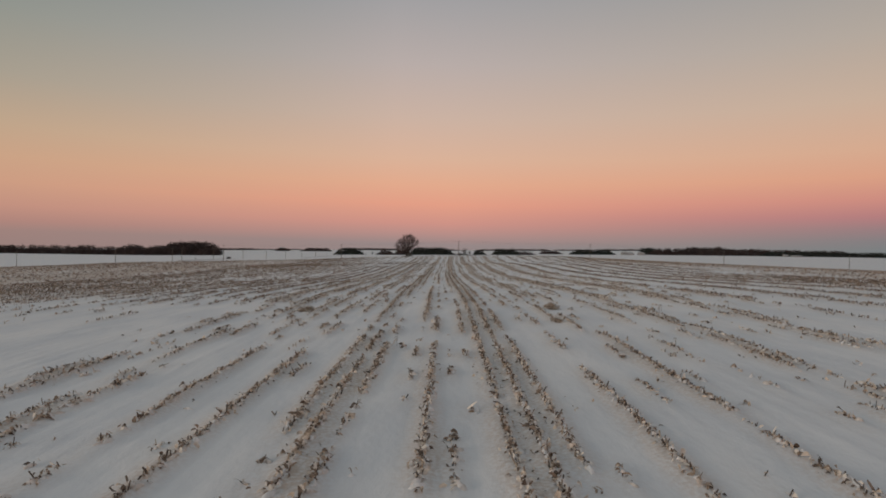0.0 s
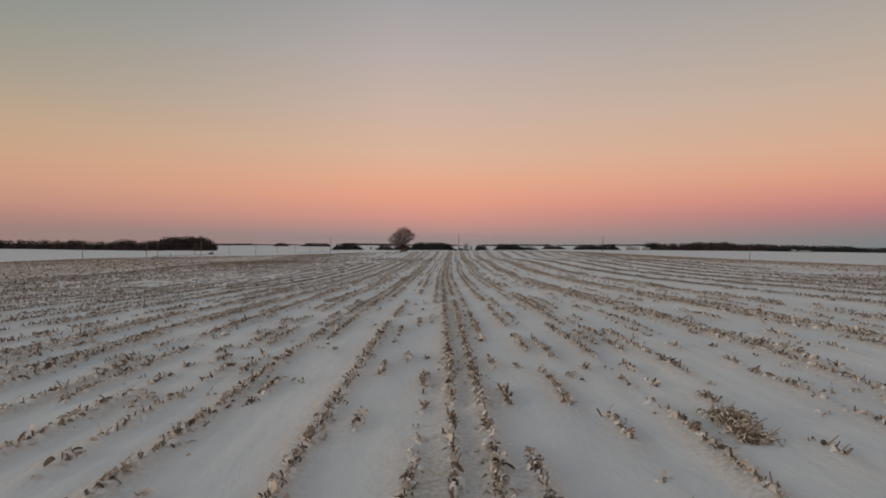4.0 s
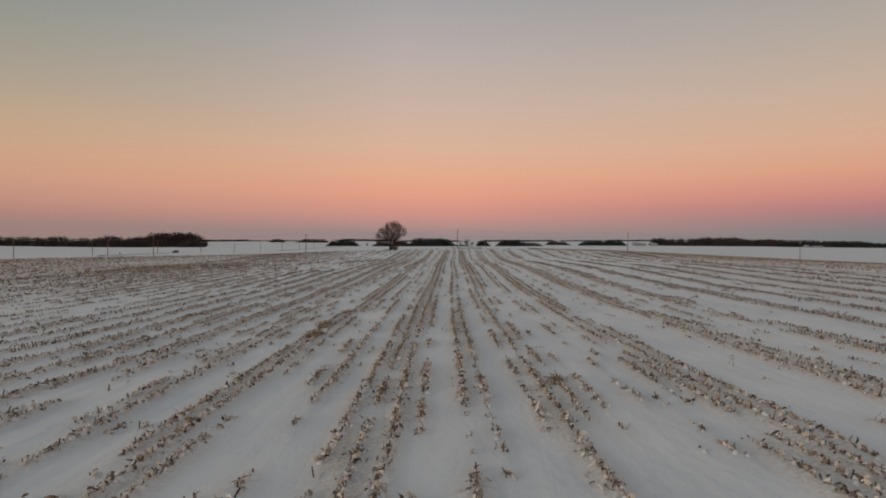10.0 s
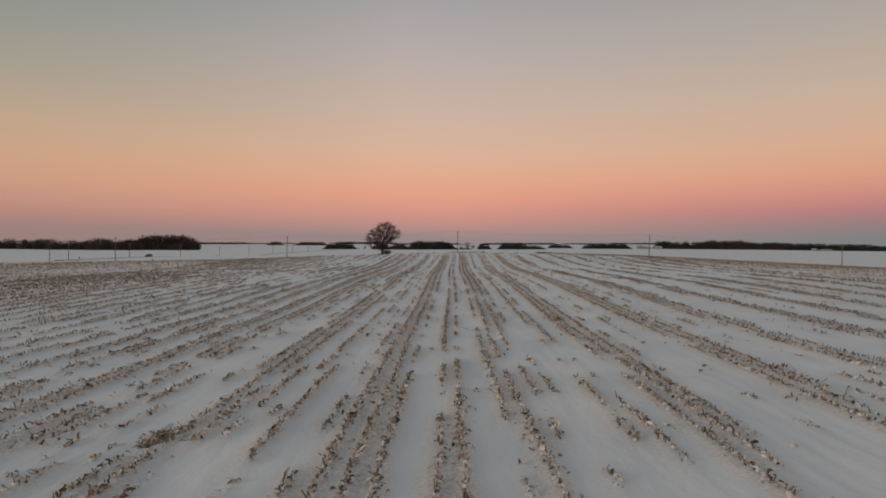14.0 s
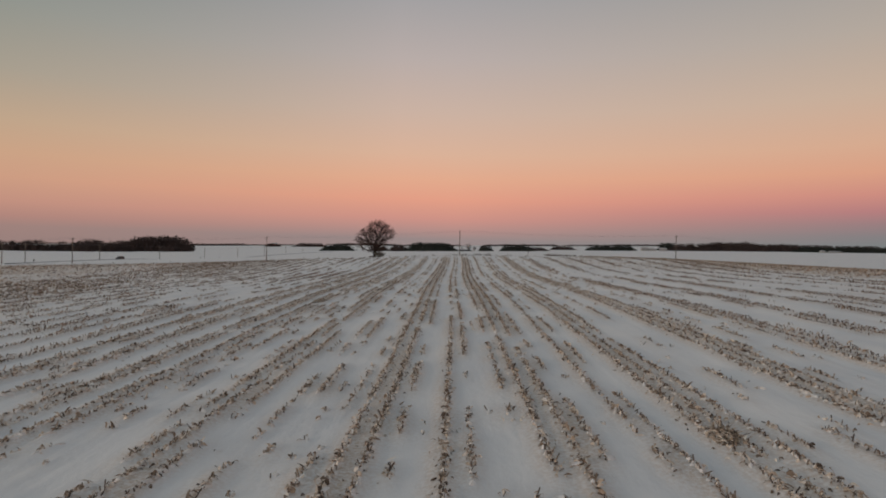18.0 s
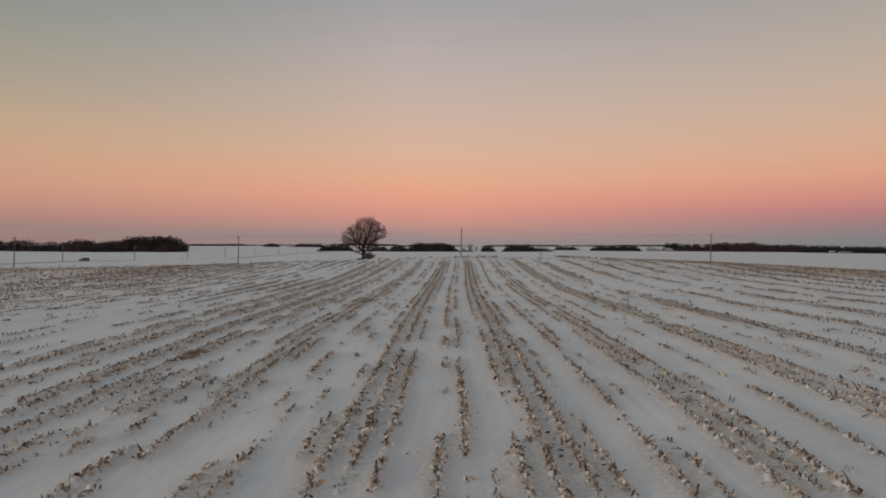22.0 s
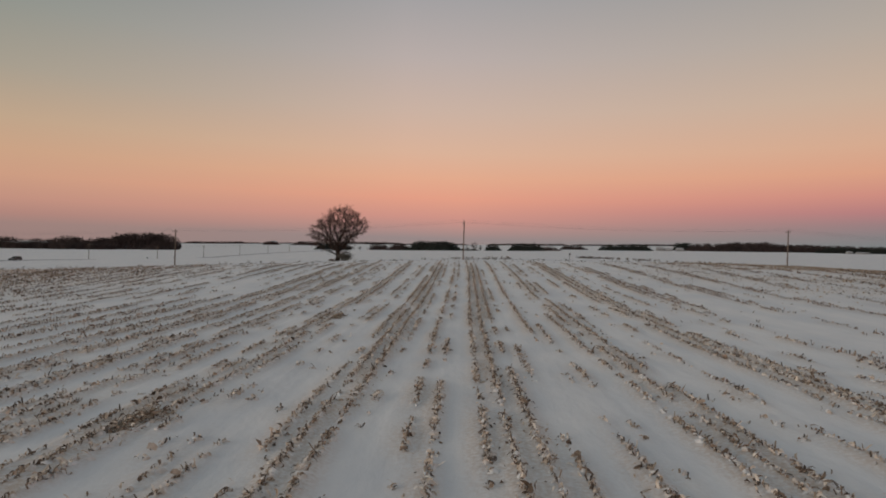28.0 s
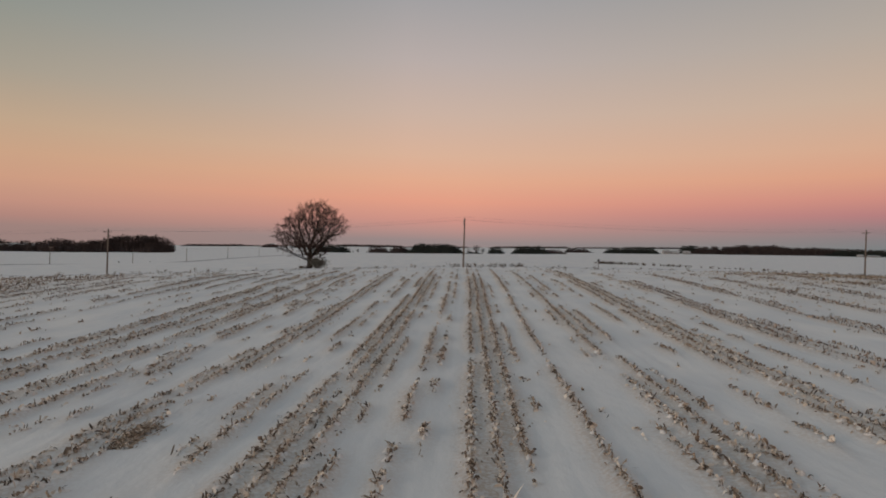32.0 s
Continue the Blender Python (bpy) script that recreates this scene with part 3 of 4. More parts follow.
def caps(x, y, wide, long, high):
    n = len(x)
    z = snow_height(x, y)
    a = np.arange(6) * 2 * math.pi / 6
    turn = rng.normal(0.3, 0.5, n)
    rings = []
    for grow, up in ((1.0, -0.5), (0.6, 0.55), (0.08, 1.0)):
        wob = 1 + 0.22 * rng.normal(0, 1, (n, 6)) * (grow > 0.1)
        lx, ly = np.cos(a)[None] * wide[:, None] * grow * wob, np.sin(a)[None] * long[:, None] * grow * wob
        px, py = lx * np.cos(turn)[:, None] + ly * np.sin(turn)[:, None], ly * np.cos(turn)[:, None] - lx * np.sin(turn)[:, None]
        rings.append(np.stack([x[:, None] + px, y[:, None] + py, (z + high * up)[:, None] + 0 * px], 2))
    v = np.stack(rings, 1).reshape(-1, 3)
    i = np.arange(6)
    f = np.concatenate([np.stack([i, (i + 1) % 6, (i + 1) % 6 + 6, i + 6], 1) + 6 * k for k in range(2)])
    return v, ((np.arange(n) * 18)[:, None, None] + f[None]).reshape(-1, 4)


pick = rng.rand(n) < 0.50 + 0.20 * sc
m = int(pick.sum())
px, py = sx[pick] + rng.normal(0.04, 0.055, m), sy[pick] + rng.normal(0, 0.07, m)
big = rng.rand(m) ** 1.5
v, f = caps(px, py, 0.05 + 0.07 * big, 0.10 + 0.16 * rng.rand(m), 0.04 + 0.06 * big)
clods = link_mesh("snow_on_residue", array_mesh("snow_on_residue", v, f, True), M_SNOW)
dusty = clods.data.attributes.new("chaff", "FLOAT", "POINT")
dusty.data.foreach_set("value", np.repeat(0.05 + 0.85 * rng.rand(m), 18).astype(np.float32))
tagged(clods, "small rounded caps of snow caught by the corn residue", "snow", kind="stuff")

ox, oy, oc = outer.T
keep = (np.abs(ox - 2) < 46) | (rng.rand(len(ox)) < 0.6)
ox, oy, oc = ox[keep], oy[keep], oc[keep]
m = len(ox)
large = 1 + 0.35 * (np.abs(ox - 2) >= 46)
v1, f1 = stalks(ox + rng.normal(0, 0.03, m), oy, (0.10 + 0.15 * rng.rand(m)) * large, (0.018 + 0.018 * rng.rand(m)) * large, 0.5 * rng.rand(m), 3)
stub_out = link_mesh("corn_stubble_outer", array_mesh("corn_stubble_outer", v1, f1), M_STALK)
tagged(stub_out, "cut corn stalks in rows on the outer field", "stubble", kind="stuff")
rep = np.repeat(np.arange(m), 1 + (rng.rand(m) < oc * 0.55).astype(int))
k = len(rep)
v2, f2 = leaves(ox[rep] + rng.normal(0, 1, k) * (0.035 + 0.06 * oc[rep]), oy[rep] + rng.normal(0, 0.12, k), 0.01 + 0.09 * rng.rand(k), (0.12 + 0.22 * rng.rand(k)) * large[rep], (0.04 + 0.05 * rng.rand(k)) * large[rep], 0.02 + 0.05 * rng.rand(k), simple=True)
far_litter = link_mesh("corn_leaf_litter_outer", array_mesh("corn_leaf_litter_outer", v2, f2), M_DARKLEAF)
tagged(far_litter, "straw-brown corn leaves along the rows of the outer field", "crop residue", kind="stuff")

# the band of golden straw that the wind swept bare near the field's far corner
m = 60000
bx, by = 24 + 130 * rng.rand(m) ** 0.8, 236 + 80 * rng.rand(m)
near_end = np.clip((by - 236 + 0.35 * (bx - 60)) / 45, 0, 1) * np.clip((bx - 24) / 30, 0, 1)
sel = rng.rand(m) < near_end * np.clip(2.6 * fbm(bx / 26.0, by / 5.0, 31, 3) - 0.75, 0, 1)
bx, by = np.round(bx[sel] / ROW) * ROW + rng.normal(0, 0.16, sel.sum()), by[sel]
m = len(bx)
v, f = leaves(bx, by, 0.02 + 0.10 * rng.rand(m), 0.16 + 0.24 * rng.rand(m), 0.05 + 0.06 * rng.rand(m), 0.03 + 0.07 * rng.rand(m), 0.3, True)
straw = link_mesh("straw_band", array_mesh("straw_band", v, f), M_STRAW)
tagged(straw, "golden straw lying thick near the far end of the field", "crop residue", kind="stuff")

# the field's far sides
m = 90000
fx = np.concatenate([-69 - 210 * rng.rand(m // 2), 73 + 210 * rng.rand(m // 2)])
fy = 20 + (FIELD_END - 20) * rng.rand(m) ** 0.8
fx = np.round(fx / ROW) * ROW
keep = rng.rand(m) < outer_cover(fx, fy)
fx, fy = fx[keep], fy[keep]
m = len(fx)
v, f = leaves(fx + rng.normal(0, 0.1, m), fy, 0.03 + 0.10 * rng.rand(m), 0.35 + 0.45 * rng.rand(m), 0.09 + 0.10 * rng.rand(m), 0.06 + 0.09 * rng.rand(m), 0.1, True)
side_stub = link_mesh("corn_stubble_sides", array_mesh("corn_stubble_sides", v, f), M_DARKLEAF)
tagged(side_stub, "straw-brown corn stubble at the far sides of the field", "stubble", kind="stuff")


def land_at(x, y):
    return float(land_height(np.array([x]), np.array([y]))[0])


def holder(name, x, y, z, label, category, group="", turn=0.0):
    ob = new(name)
    ob.matrix_basis = pose(x, y, z, 0, 0, turn)
    return tagged(ob, label, category, group)


# ---- utility poles and wires ----


def utility_pole(x, y, height, arm, turn, label, group, sink=0.3):
    """A wooden pole with one crossarm, braces and insulators; the arm lies along the local x axis."""
    z = land_at(x, y)
    top = holder("utility_pole", x, y, z, label, "utility pole", group, turn)
    bm = bmesh.new()
    cone(bm, Matrix.Translation((0, 0, height / 2 - sink / 2)), 0.16, 0.11, height + sink, 14)
    part("shaft", bm, M_POLE, top, smooth=False)
    za = height - 0.55
    bm = bmesh.new()
    box(bm, 0, 0.15, za, arm, 0.10, 0.13, 0.01)
    part("crossarm", bm, M_POLE, top)
    for s in (-1, 1):
        bm = bmesh.new()
        a, b = Vector((s * arm * 0.3, 0.22, za - 0.05)), Vector((0, 0.15, za - 0.75))
        mid = (a + b) / 2
        cone(bm, Matrix.Translation(mid) @ (a - b).to_track_quat("Z", "Y").to_matrix().to_4x4(), 0.018, 0.018, (a - b).length, 6)
        part("brace", bm, M_STEEL, top)
    spots = []
    for px, pz in ((-arm * 0.46, za + 0.07), (arm * 0.46, za + 0.07), (0.0, height)):
        py = 0.15 if px else 0.0
        bm = bmesh.new()
        cone(bm, Matrix.Translation((px, py, pz + 0.06)), 0.012, 0.012, 0.14, 6)
        cone(bm, Matrix.Translation((px, py, pz + 0.15)), 0.055, 0.04, 0.08, 10)
        cone(bm, Matrix.Translation((px, py, pz + 0.22)), 0.045, 0.03, 0.06, 10)
        part("insulator", bm, M_CERAMIC, top)
        spots.append(top.matrix_basis @ Vector((px, py, pz + 0.25)))
    return top, spots


def wire(a, b, sag, label):
    k = 15
    t = np.linspace(0, 1, k)
    p = np.array(a)[None] * (1 - t[:, None]) + np.array(b)[None] * t[:, None]
    p[:, 2] -= sag * 4 * t * (1 - t)
    v, f = tubes(p[:-1], p[1:], 0.007, 0.007, 4)
    ob = link_mesh("overhead_wire", array_mesh("overhead_wire", v, f), M_WIRE)
    return tagged(ob, label, "wire", "overhead wires")


MAIN_POLES = [(-254, 326, 10.0), (-197, 328, 9.6), (-134, 330, 9.4), (-64.8, 332, 8.8), (4.2, 323.5, 8.6), (83, 338, 9.2), (166, 345, 9.0), (245, 350, 9.0)]
spots_before = None
for x, y, h in MAIN_POLES:
    dark = "slender weathered wooden utility pole with a crossarm beside the snowy road"
    pole, spots = utility_pole(x, y, h, 2.4, 88, dark, "utility poles along the cross road")
    if spots_before:
        for a, b in zip(spots_before, spots):
            wire(a, b, 0.9, "thin grey overhead wire between roadside poles")
    spots_before = spots
SIDE_POLES = [(-171.7, 345), (-171, 356), (-171.4, 405), (-169.4, 458), (-170.8, 521), (-169.2, 577), (-169.1, 640), (-169, 705), (-169, 770)]
spots_before = None
for x, y in SIDE_POLES:
    pole, spots = utility_pole(x, y, 8.0, 1.9, 2, "thin wooden utility pole beside the snowy side road", "utility poles along the side road")
    if spots_before:
        for a, b in zip(spots_before, spots):
            wire(a, b, 0.6, "thin grey overhead wire along the side road")
    spots_before = spots

# ---- the lone oak ----


def crown_points(r, points, shape):
    """Points in clusters through a crown whose outline is given as height, reach to one side, reach to the other."""
    zs, lo, hi = np.array(shape, float).T
    centres = []
    while len(centres) < points // 13:
        z = r.uniform(zs[0], zs[-1])
        a, b = np.interp(z, zs, lo), np.interp(z, zs, hi)
        half = (b - a) / 2
        u, v = r.uniform(-1, 1, 2)
        d = math.hypot(u, v)
        inner = 0.55 if z < 5 else 0.0
        if d > 1 or d < inner or r.rand() > half / 7.5 * (0.5 if z < 5 else 1.0) * (0.35 + 0.65 * d):
            continue
        centres.append(((a + b) / 2 + u * half * 0.94, v * half * 0.9, z))
    c = np.array(centres)
    return c[r.randint(0, len(c), points)] + r.normal(0, 0.5, (points, 3)) * np.array([[1, 1, 0.75]])


def grow_tree(seed, height, trunk_h, rx, ry, crown_low, crown_mid, points, step, reach, kill, limit=9000, shape=None):
    """A skeleton that grows towards points scattered in a domed crown: nodes and their parents."""
    r = np.random.RandomState(seed)
    aim = []
    while shape is None and len(aim) < points:
        p = r.uniform(-1, 1, 3)
        d = np.linalg.norm(p)
        if d > 1 or r.rand() > 0.35 + 0.65 * d:
            continue
        low = crown_mid - crown_low
        z = crown_mid + p[2] * (height - crown_mid if p[2] > 0 else low)
        edge = 0.9 + 0.2 * math.sin(3 * math.atan2(p[1], p[0]) + seed) * 0.5
        aim.append((p[0] * rx * edge, p[1] * ry * edge, z))
    aim = np.array(aim) if shape is None else crown_points(r, points, shape)
    nodes = [np.array((0.0, 0.0, 0.0))]
    parent = [-1]
    z = 0.0
    while z < trunk_h:
        z += step
        nodes.append(np.array((0.10 * math.sin(z * 0.9), 0.08 * math.sin(z * 1.3 + 1), z)))
        parent.append(len(nodes) - 2)
    near = np.full(len(aim), 1e9)
    best = np.zeros(len(aim), int)
    fresh = 0
    for _ in range(200):
        N = np.array(nodes)
        d = np.linalg.norm(aim[:, None] - N[None, fresh:], axis=2)
        b = d.argmin(1)
        dm = d[np.arange(len(aim)), b]
        closer = dm < near
        near[closer], best[closer] = dm[closer], b[closer] + fresh
        live = near > kill
        aim, near, best = aim[live], near[live], best[live]
        fresh = len(nodes)
        if len(aim) == 0:
            break
        use = near < reach
        if not use.any():
            reach *= 1.4
            continue
        pull = {}
        for i in np.nonzero(use)[0]:
            pull.setdefault(int(best[i]), []).append((aim[i] - N[best[i]]) / near[i])
        for i, ways in pull.items():
            w = np.mean(ways, axis=0) + r.normal(0, 0.22, 3)
            w /= np.linalg.norm(w) + 1e-9
            nodes.append(N[i] + w * step)
            parent.append(i)
        if len(nodes) > limit:
            break
    return np.array(nodes), np.array(parent)


def tree_meshes(nodes, parent, trunk_r, tip_r, seed, twig_len, twigs_each):
    r = np.random.RandomState(seed)
    count = np.zeros(len(nodes))
    child = np.zeros(len(nodes), int)
    for i in range(1, len(nodes)):
        child[parent[i]] += 1
    order = range(len(nodes) - 1, 0, -1)
    for i in order:
        if child[i] == 0:
            count[i] = 1
        count[parent[i]] += count[i]
    rad = np.maximum(tip_r, trunk_r * (count / count[0]) ** 0.43)
    i = np.arange(1, len(nodes))
    p, q = nodes[parent[i]], nodes[i]
    r0, r1 = np.minimum(rad[parent[i]], rad[i] * 1.35), rad[i]
    flare = np.clip(1.0 + 0.9 * (0.7 - p[:, 2]), 1.0, 1.7)
    r0 = r0 * flare
    thick, mid = rad[i] > trunk_r * 0.5, rad[i] > trunk_r * 0.10
    sets = [("trunk", *tubes(p[thick], q[thick], r0[thick], r1[thick], 12))]
    # every limb that leaves the trunk is a piece of its own
    own = np.zeros(len(nodes), int)
    for j in range(1, len(nodes)):
        if thick[j - 1]:
            own[j] = 0
        else:
            own[j] = own[parent[j]] if own[parent[j]] else j
    for j in np.unique(own[1:][mid & ~thick]):
        sel = mid & ~thick & (own[1:] == j)
        sets.append(("limb", *tubes(p[sel], q[sel], r0[sel], r1[sel], 6)))
    thin = ~mid & ~thick
    pieces = [tubes(p[thin], q[thin], r0[thin], r1[thin], 4)]
    outer = np.nonzero(rad[1:] < trunk_r * 0.09)[0] + 1
    src = np.repeat(outer, twigs_each)
    way = nodes[src] - nodes[parent[src]]
    way /= np.linalg.norm(way, axis=1, keepdims=True) + 1e-9
    way = way + r.normal(0, 0.65, way.shape)
    way /= np.linalg.norm(way, axis=1, keepdims=True)
    ln = twig_len * (0.4 + 0.8 * r.rand(len(src)))
    end = nodes[src] + way * ln[:, None]
    pieces.append(tubes(nodes[src], end, tip_r * 0.9, tip_r * 0.5, 3))
    side = way + r.normal(0, 0.7, way.shape)
    side /= np.linalg.norm(side, axis=1, keepdims=True)
    start = nodes[src] + way * (ln * 0.5)[:, None]
    pieces.append(tubes(start, start + side * (ln * 0.6)[:, None], tip_r * 0.7, tip_r * 0.4, 3))
    sets.append(("crown", *joined(pieces)))
    return sets


TREE_X, TREE_Y = -26.9, 338.0
tree = holder("oak_tree", TREE_X, TREE_Y, land_at(TREE_X, TREE_Y) - 0.1, "large bare oak tree with a wide rounded crown beside the road", "tree")
OAK_SHAPE = [(2.2, -4.4, 1.5), (3.6, -6.0, 4.0), (6.4, -7.1, 5.2), (8.0, -6.8, 7.0), (9.4, -5.7, 7.7), (10.8, -4.7, 6.6), (12.3, -3.0, 4.9), (13.2, -1.2, 3.4), (13.7, 0.2, 2.2)]
nodes, parent = grow_tree(4, 14.2, 2.7, 7.7, 7.2, 3.6, 7.0, 3700, 0.34, 2.6, 0.47, shape=OAK_SHAPE)
for name, v, f in tree_meshes(nodes, parent, 0.54, 0.017, 9, 0.66, 4):
    ob = link_mesh(name, array_mesh(name, v, f), M_TWIG if name == "crown" else M_BARK, tree, "fine reddish-brown bare twigs" if name == "crown" else "")
    if name == "crown":
        tagged(ob, kind="stuff")


def shrub(name, x, y, w, h, seed, stems, mat, label, category, group=""):
    """A many-stemmed bare bush: stems that fork twice."""
    r = np.random.RandomState(seed)
    ob = holder(name, x, y, land_at(x, y) - 0.05, label, category, group)
    a = r.rand(stems) * 2 * math.pi
    foot = np.stack([np.cos(a), np.sin(a), 0 * a], 1) * (0.25 * w * r.rand(stems))[:, None]
    out = np.stack([np.cos(a) * w / 2, np.sin(a) * w / 2, h * (0.5 + 0.5 * r.rand(stems))], 1) * (0.5 + 0.5 * r.rand(stems))[:, None]
    mid = foot + out * 0.6 * np.array([[1, 1, 1.15]])
    p1 = tubes(foot, mid, 0.018, 0.012, 4)
    src = np.repeat(np.arange(stems), 6)
    d = r.normal(0, 1, (len(src), 3)) * np.array([[0.22 * w, 0.22 * w, 0.16 * h]]) + np.array([[0, 0, 0.2 * h]])
    p2 = tubes(mid[src], mid[src] + d, 0.012, 0.006, 3)
    src2 = np.repeat(np.arange(len(src)), 3)
    e = (mid[src] + d)[src2] * 0.5 + mid[src][src2] * 0.5
    p3 = tubes(e, e + r.normal(0, 1, (len(src2), 3)) * np.array([[0.12 * w, 0.12 * w, 0.10 * h]]), 0.007, 0.004, 3)
    v, f = joined([p1])
    link_mesh("stems", array_mesh("stems", v, f), mat, ob)
    v, f = joined([p2, p3])
    link_mesh("twigs", array_mesh("twigs", v, f), mat, ob)
    return ob


shrub("bush", TREE_X + 1.9, TREE_Y - 0.6, 3.0, 2.6, 3, 130, M_GREYTWIG, "dense grey bare bush at the foot of the oak", "bush")
shrub("bush", TREE_X - 1.3, TREE_Y - 0.3, 1.4, 0.9, 5, 22, M_WEED, "low dry brush at the foot of the oak", "bush")

# ---- far woods ----


def far_wood(x0, x1, y0, y1, height, trees, seed, mat, label, ragged=0.16, depth=30.0):
    """A wood seen from afar: trunks and crowns of many short twig pieces."""
    r = np.random.RandomState(seed)
    pieces = []
    t = (np.arange(trees) + r.rand(trees)) / trees
    cx = x0 + (x1 - x0) * t
    cy = y0 + (y1 - y0) * t + r.uniform(0, depth, trees)
    lumps = fbm(t * max(3, trees / 9.0), 0 * t + seed, seed, 3)
    ends = np.minimum(1, 0.35 + np.minimum(t, 1 - t) * max(4.0, trees / 9.0))
    hh = height * ends * (1 - ragged + 2 * ragged * lumps) * r.uniform(0.93, 1.04, trees)
    z = land_height(cx, cy)
    base = np.stack([cx, cy, z - 0.5], 1)
    top = base + np.stack([0 * hh, 0 * hh, hh * 0.75], 1)
    pieces.append(tubes(base, top, 0.35, 0.12, 4))
    per = 210
    src = np.repeat(np.arange(trees), per)
    u = r.normal(0, 1, (len(src), 3))
    u /= np.linalg.norm(u, axis=1, keepdims=True)
    u *= (r.rand(len(src)) ** 0.4)[:, None]
    w = hh[src] * 0.42
    centre = np.stack([cx[src] + u[:, 0] * w, cy[src] + u[:, 1] * w, z[src] + hh[src] * (0.50 + 0.47 * u[:, 2])], 1)
    way = u + r.normal(0, 0.6, u.shape) + np.array([[0, 0, 0.3]])
    way /= np.linalg.norm(way, axis=1, keepdims=True)
    ln = hh[src] * (0.05 + 0.07 * r.rand(len(src)))
    side = np.cross(way, r.normal(0, 1, way.shape))
    side *= (hh[src] * 0.026)[:, None] / (np.linalg.norm(side, axis=1, keepdims=True) + 1e-9)
    tip = centre + way * ln[:, None]
    twig = np.stack([centre - side, centre + side, tip + side * 0.5, tip - side * 0.5], 1).reshape(-1, 3)
    pieces.append((twig, np.arange(len(twig)).reshape(-1, 4)))
    # brushwood at the wood's edge
    m = trees * 60
    k = r.randint(0, trees, m)
    bx = cx[k] + r.normal(0, 1, m) * abs(x1 - x0) / trees
    by = cy[k] - r.uniform(0, 12, m)
    bz = land_height(bx, by)
    bl = height * (0.15 + 0.45 * r.rand(m)) * ends[k]
    foot = np.stack([bx, by, bz - 0.3], 1)
    pieces.append(tubes(foot, foot + np.stack([r.normal(0, 0.3, m) * bl, 0 * bl, bl], 1), height * 0.06, height * 0.03, 3))
    v, f = joined(pieces)
    ob = link_mesh("far_wood", array_mesh("far_wood", v, f), mat)
    return tagged(ob, label, "woods", kind="stuff")


BARE = "dark belt of bare winter trees beyond the snow fields"
PINE = "dark stand of evergreens beyond the snow fields"
WOODS = [(-860, -515, 860, 1010, 15.5, 120, 0), (-610, -530, 1010, 1080, 18.5, 40, 0), (-556, -470, 1060, 1110, 26, 46, 0), (-484, -446, 1060, 1075, 14, 20, 0), (-1010, -772, 2250, 2250, 9, 70, 0), (-932, -852, 2600, 2600, 6, 30, 0)]
WOODS += [(-588, -542, 1900, 1900, 11, 16, 0), (-500, -402, 1900, 1900, 12, 32, 0), (-223, -176, 1100, 1100, 13.5, 20, 1), (-154, -123, 1200, 1200, 10, 14, 0)]
WOODS += [(-113, -86, 1150, 1150, 13.5, 12, 0), (-84, 4, 1150, 1150, 16.5, 38, 1), (10, 30, 1000, 1000, 3.2, 14, 1), (41, 58, 985, 985, 8.5, 10, 1), (73, 117, 980, 980, 11, 22, 1), (122, 160, 1100, 1100, 7, 18, 0)]
WOODS += [(234, 290, 1500, 1500, 10, 22, 0), (278, 379, 1300, 1300, 13.5, 34, 1), (553, 594, 1650, 1650, 20, 14, 1), (563, 905, 1600, 1600, 20, 90, 0), (671, 807, 1640, 1640, 25, 40, 0), (850, 1400, 1550, 1500, 14, 190, 1), (760, 1300, 1900, 1850, 16, 130, 0)]
WOODS += [(-1250, -700, 2750, 2700, 7, 110, 0), (-480, -215, 2450, 2400, 10, 80, 0), (-215, 40, 2420, 2400, 7, 60, 0), (110, 420, 2420, 2400, 8, 90, 0), (430, 600, 2420, 2400, 6, 50, 0), (620, 900, 2450, 2450, 8, 70, 0)]
for i, (x0, x1, y0, y1, h, count, pine) in enumerate(WOODS):
    far_wood(x0, x1, y0, y1, h, count, 40 + i, M_PINE if pine else M_WOOD_FAR, PINE if pine else BARE, 0.13 if pine else 0.15, 40 if h > 12 else 15)


def far_tree(x, y, height, seed, label):
    nodes, parent = grow_tree(seed, height, height * 0.2, height * 0.45, height * 0.45, height * 0.25, height * 0.55, 260, height * 0.05, height * 0.4, height * 0.08)
    ob = holder("bare_tree", x, y, land_at(x, y) - 0.1, label, "tree", "lone trees on the far fields")
    pieces = tree_meshes(nodes, parent, height * 0.04, height * 0.016, seed, height * 0.10, 6)
    link_mesh("trunk", array_mesh("trunk", *pieces[0][1:]), M_WOOD_FAR, ob)
    link_mesh("crown", array_mesh("crown", *joined([p[1:] for p in pieces[1:]])), M_WOOD_FAR, ob)
    tagged(ob.children[1], kind="stuff")


for i, (x, y, h) in enumerate([(24, 1000, 13), (14, 1010, 7), (33, 1005, 8), (-112, 1000, 8), (-122, 1010, 11), (-140, 1010, 6)]):
    far_tree(x, y, h, 60 + i, "small bare tree standing alone on the snow")

# ---- parked car on the side road ----
M_PAINT = material("dark_car_paint", [(0.018, 0.020, 0.024), (0.030, 0.033, 0.038)], 2, 0.35, 0)
M_CARGLASS = material("tinted_car_glass", [(0.012, 0.013, 0.015), (0.02, 0.021, 0.024)], 1, 0.08, 0)
M_TYRE = material("black_rubber", [(0.012, 0.012, 0.012), (0.03, 0.03, 0.03)], 12, 0.9, 0.2, 0.004)
M_LAMP = material("frosted_lamp_lens", [(0.35, 0.33, 0.30), (0.5, 0.48, 0.45)], 6, 0.25, 0)
M_TAIL = material("red_lamp_lens", [(0.12, 0.010, 0.008), (0.2, 0.015, 0.012)], 6, 0.25, 0)


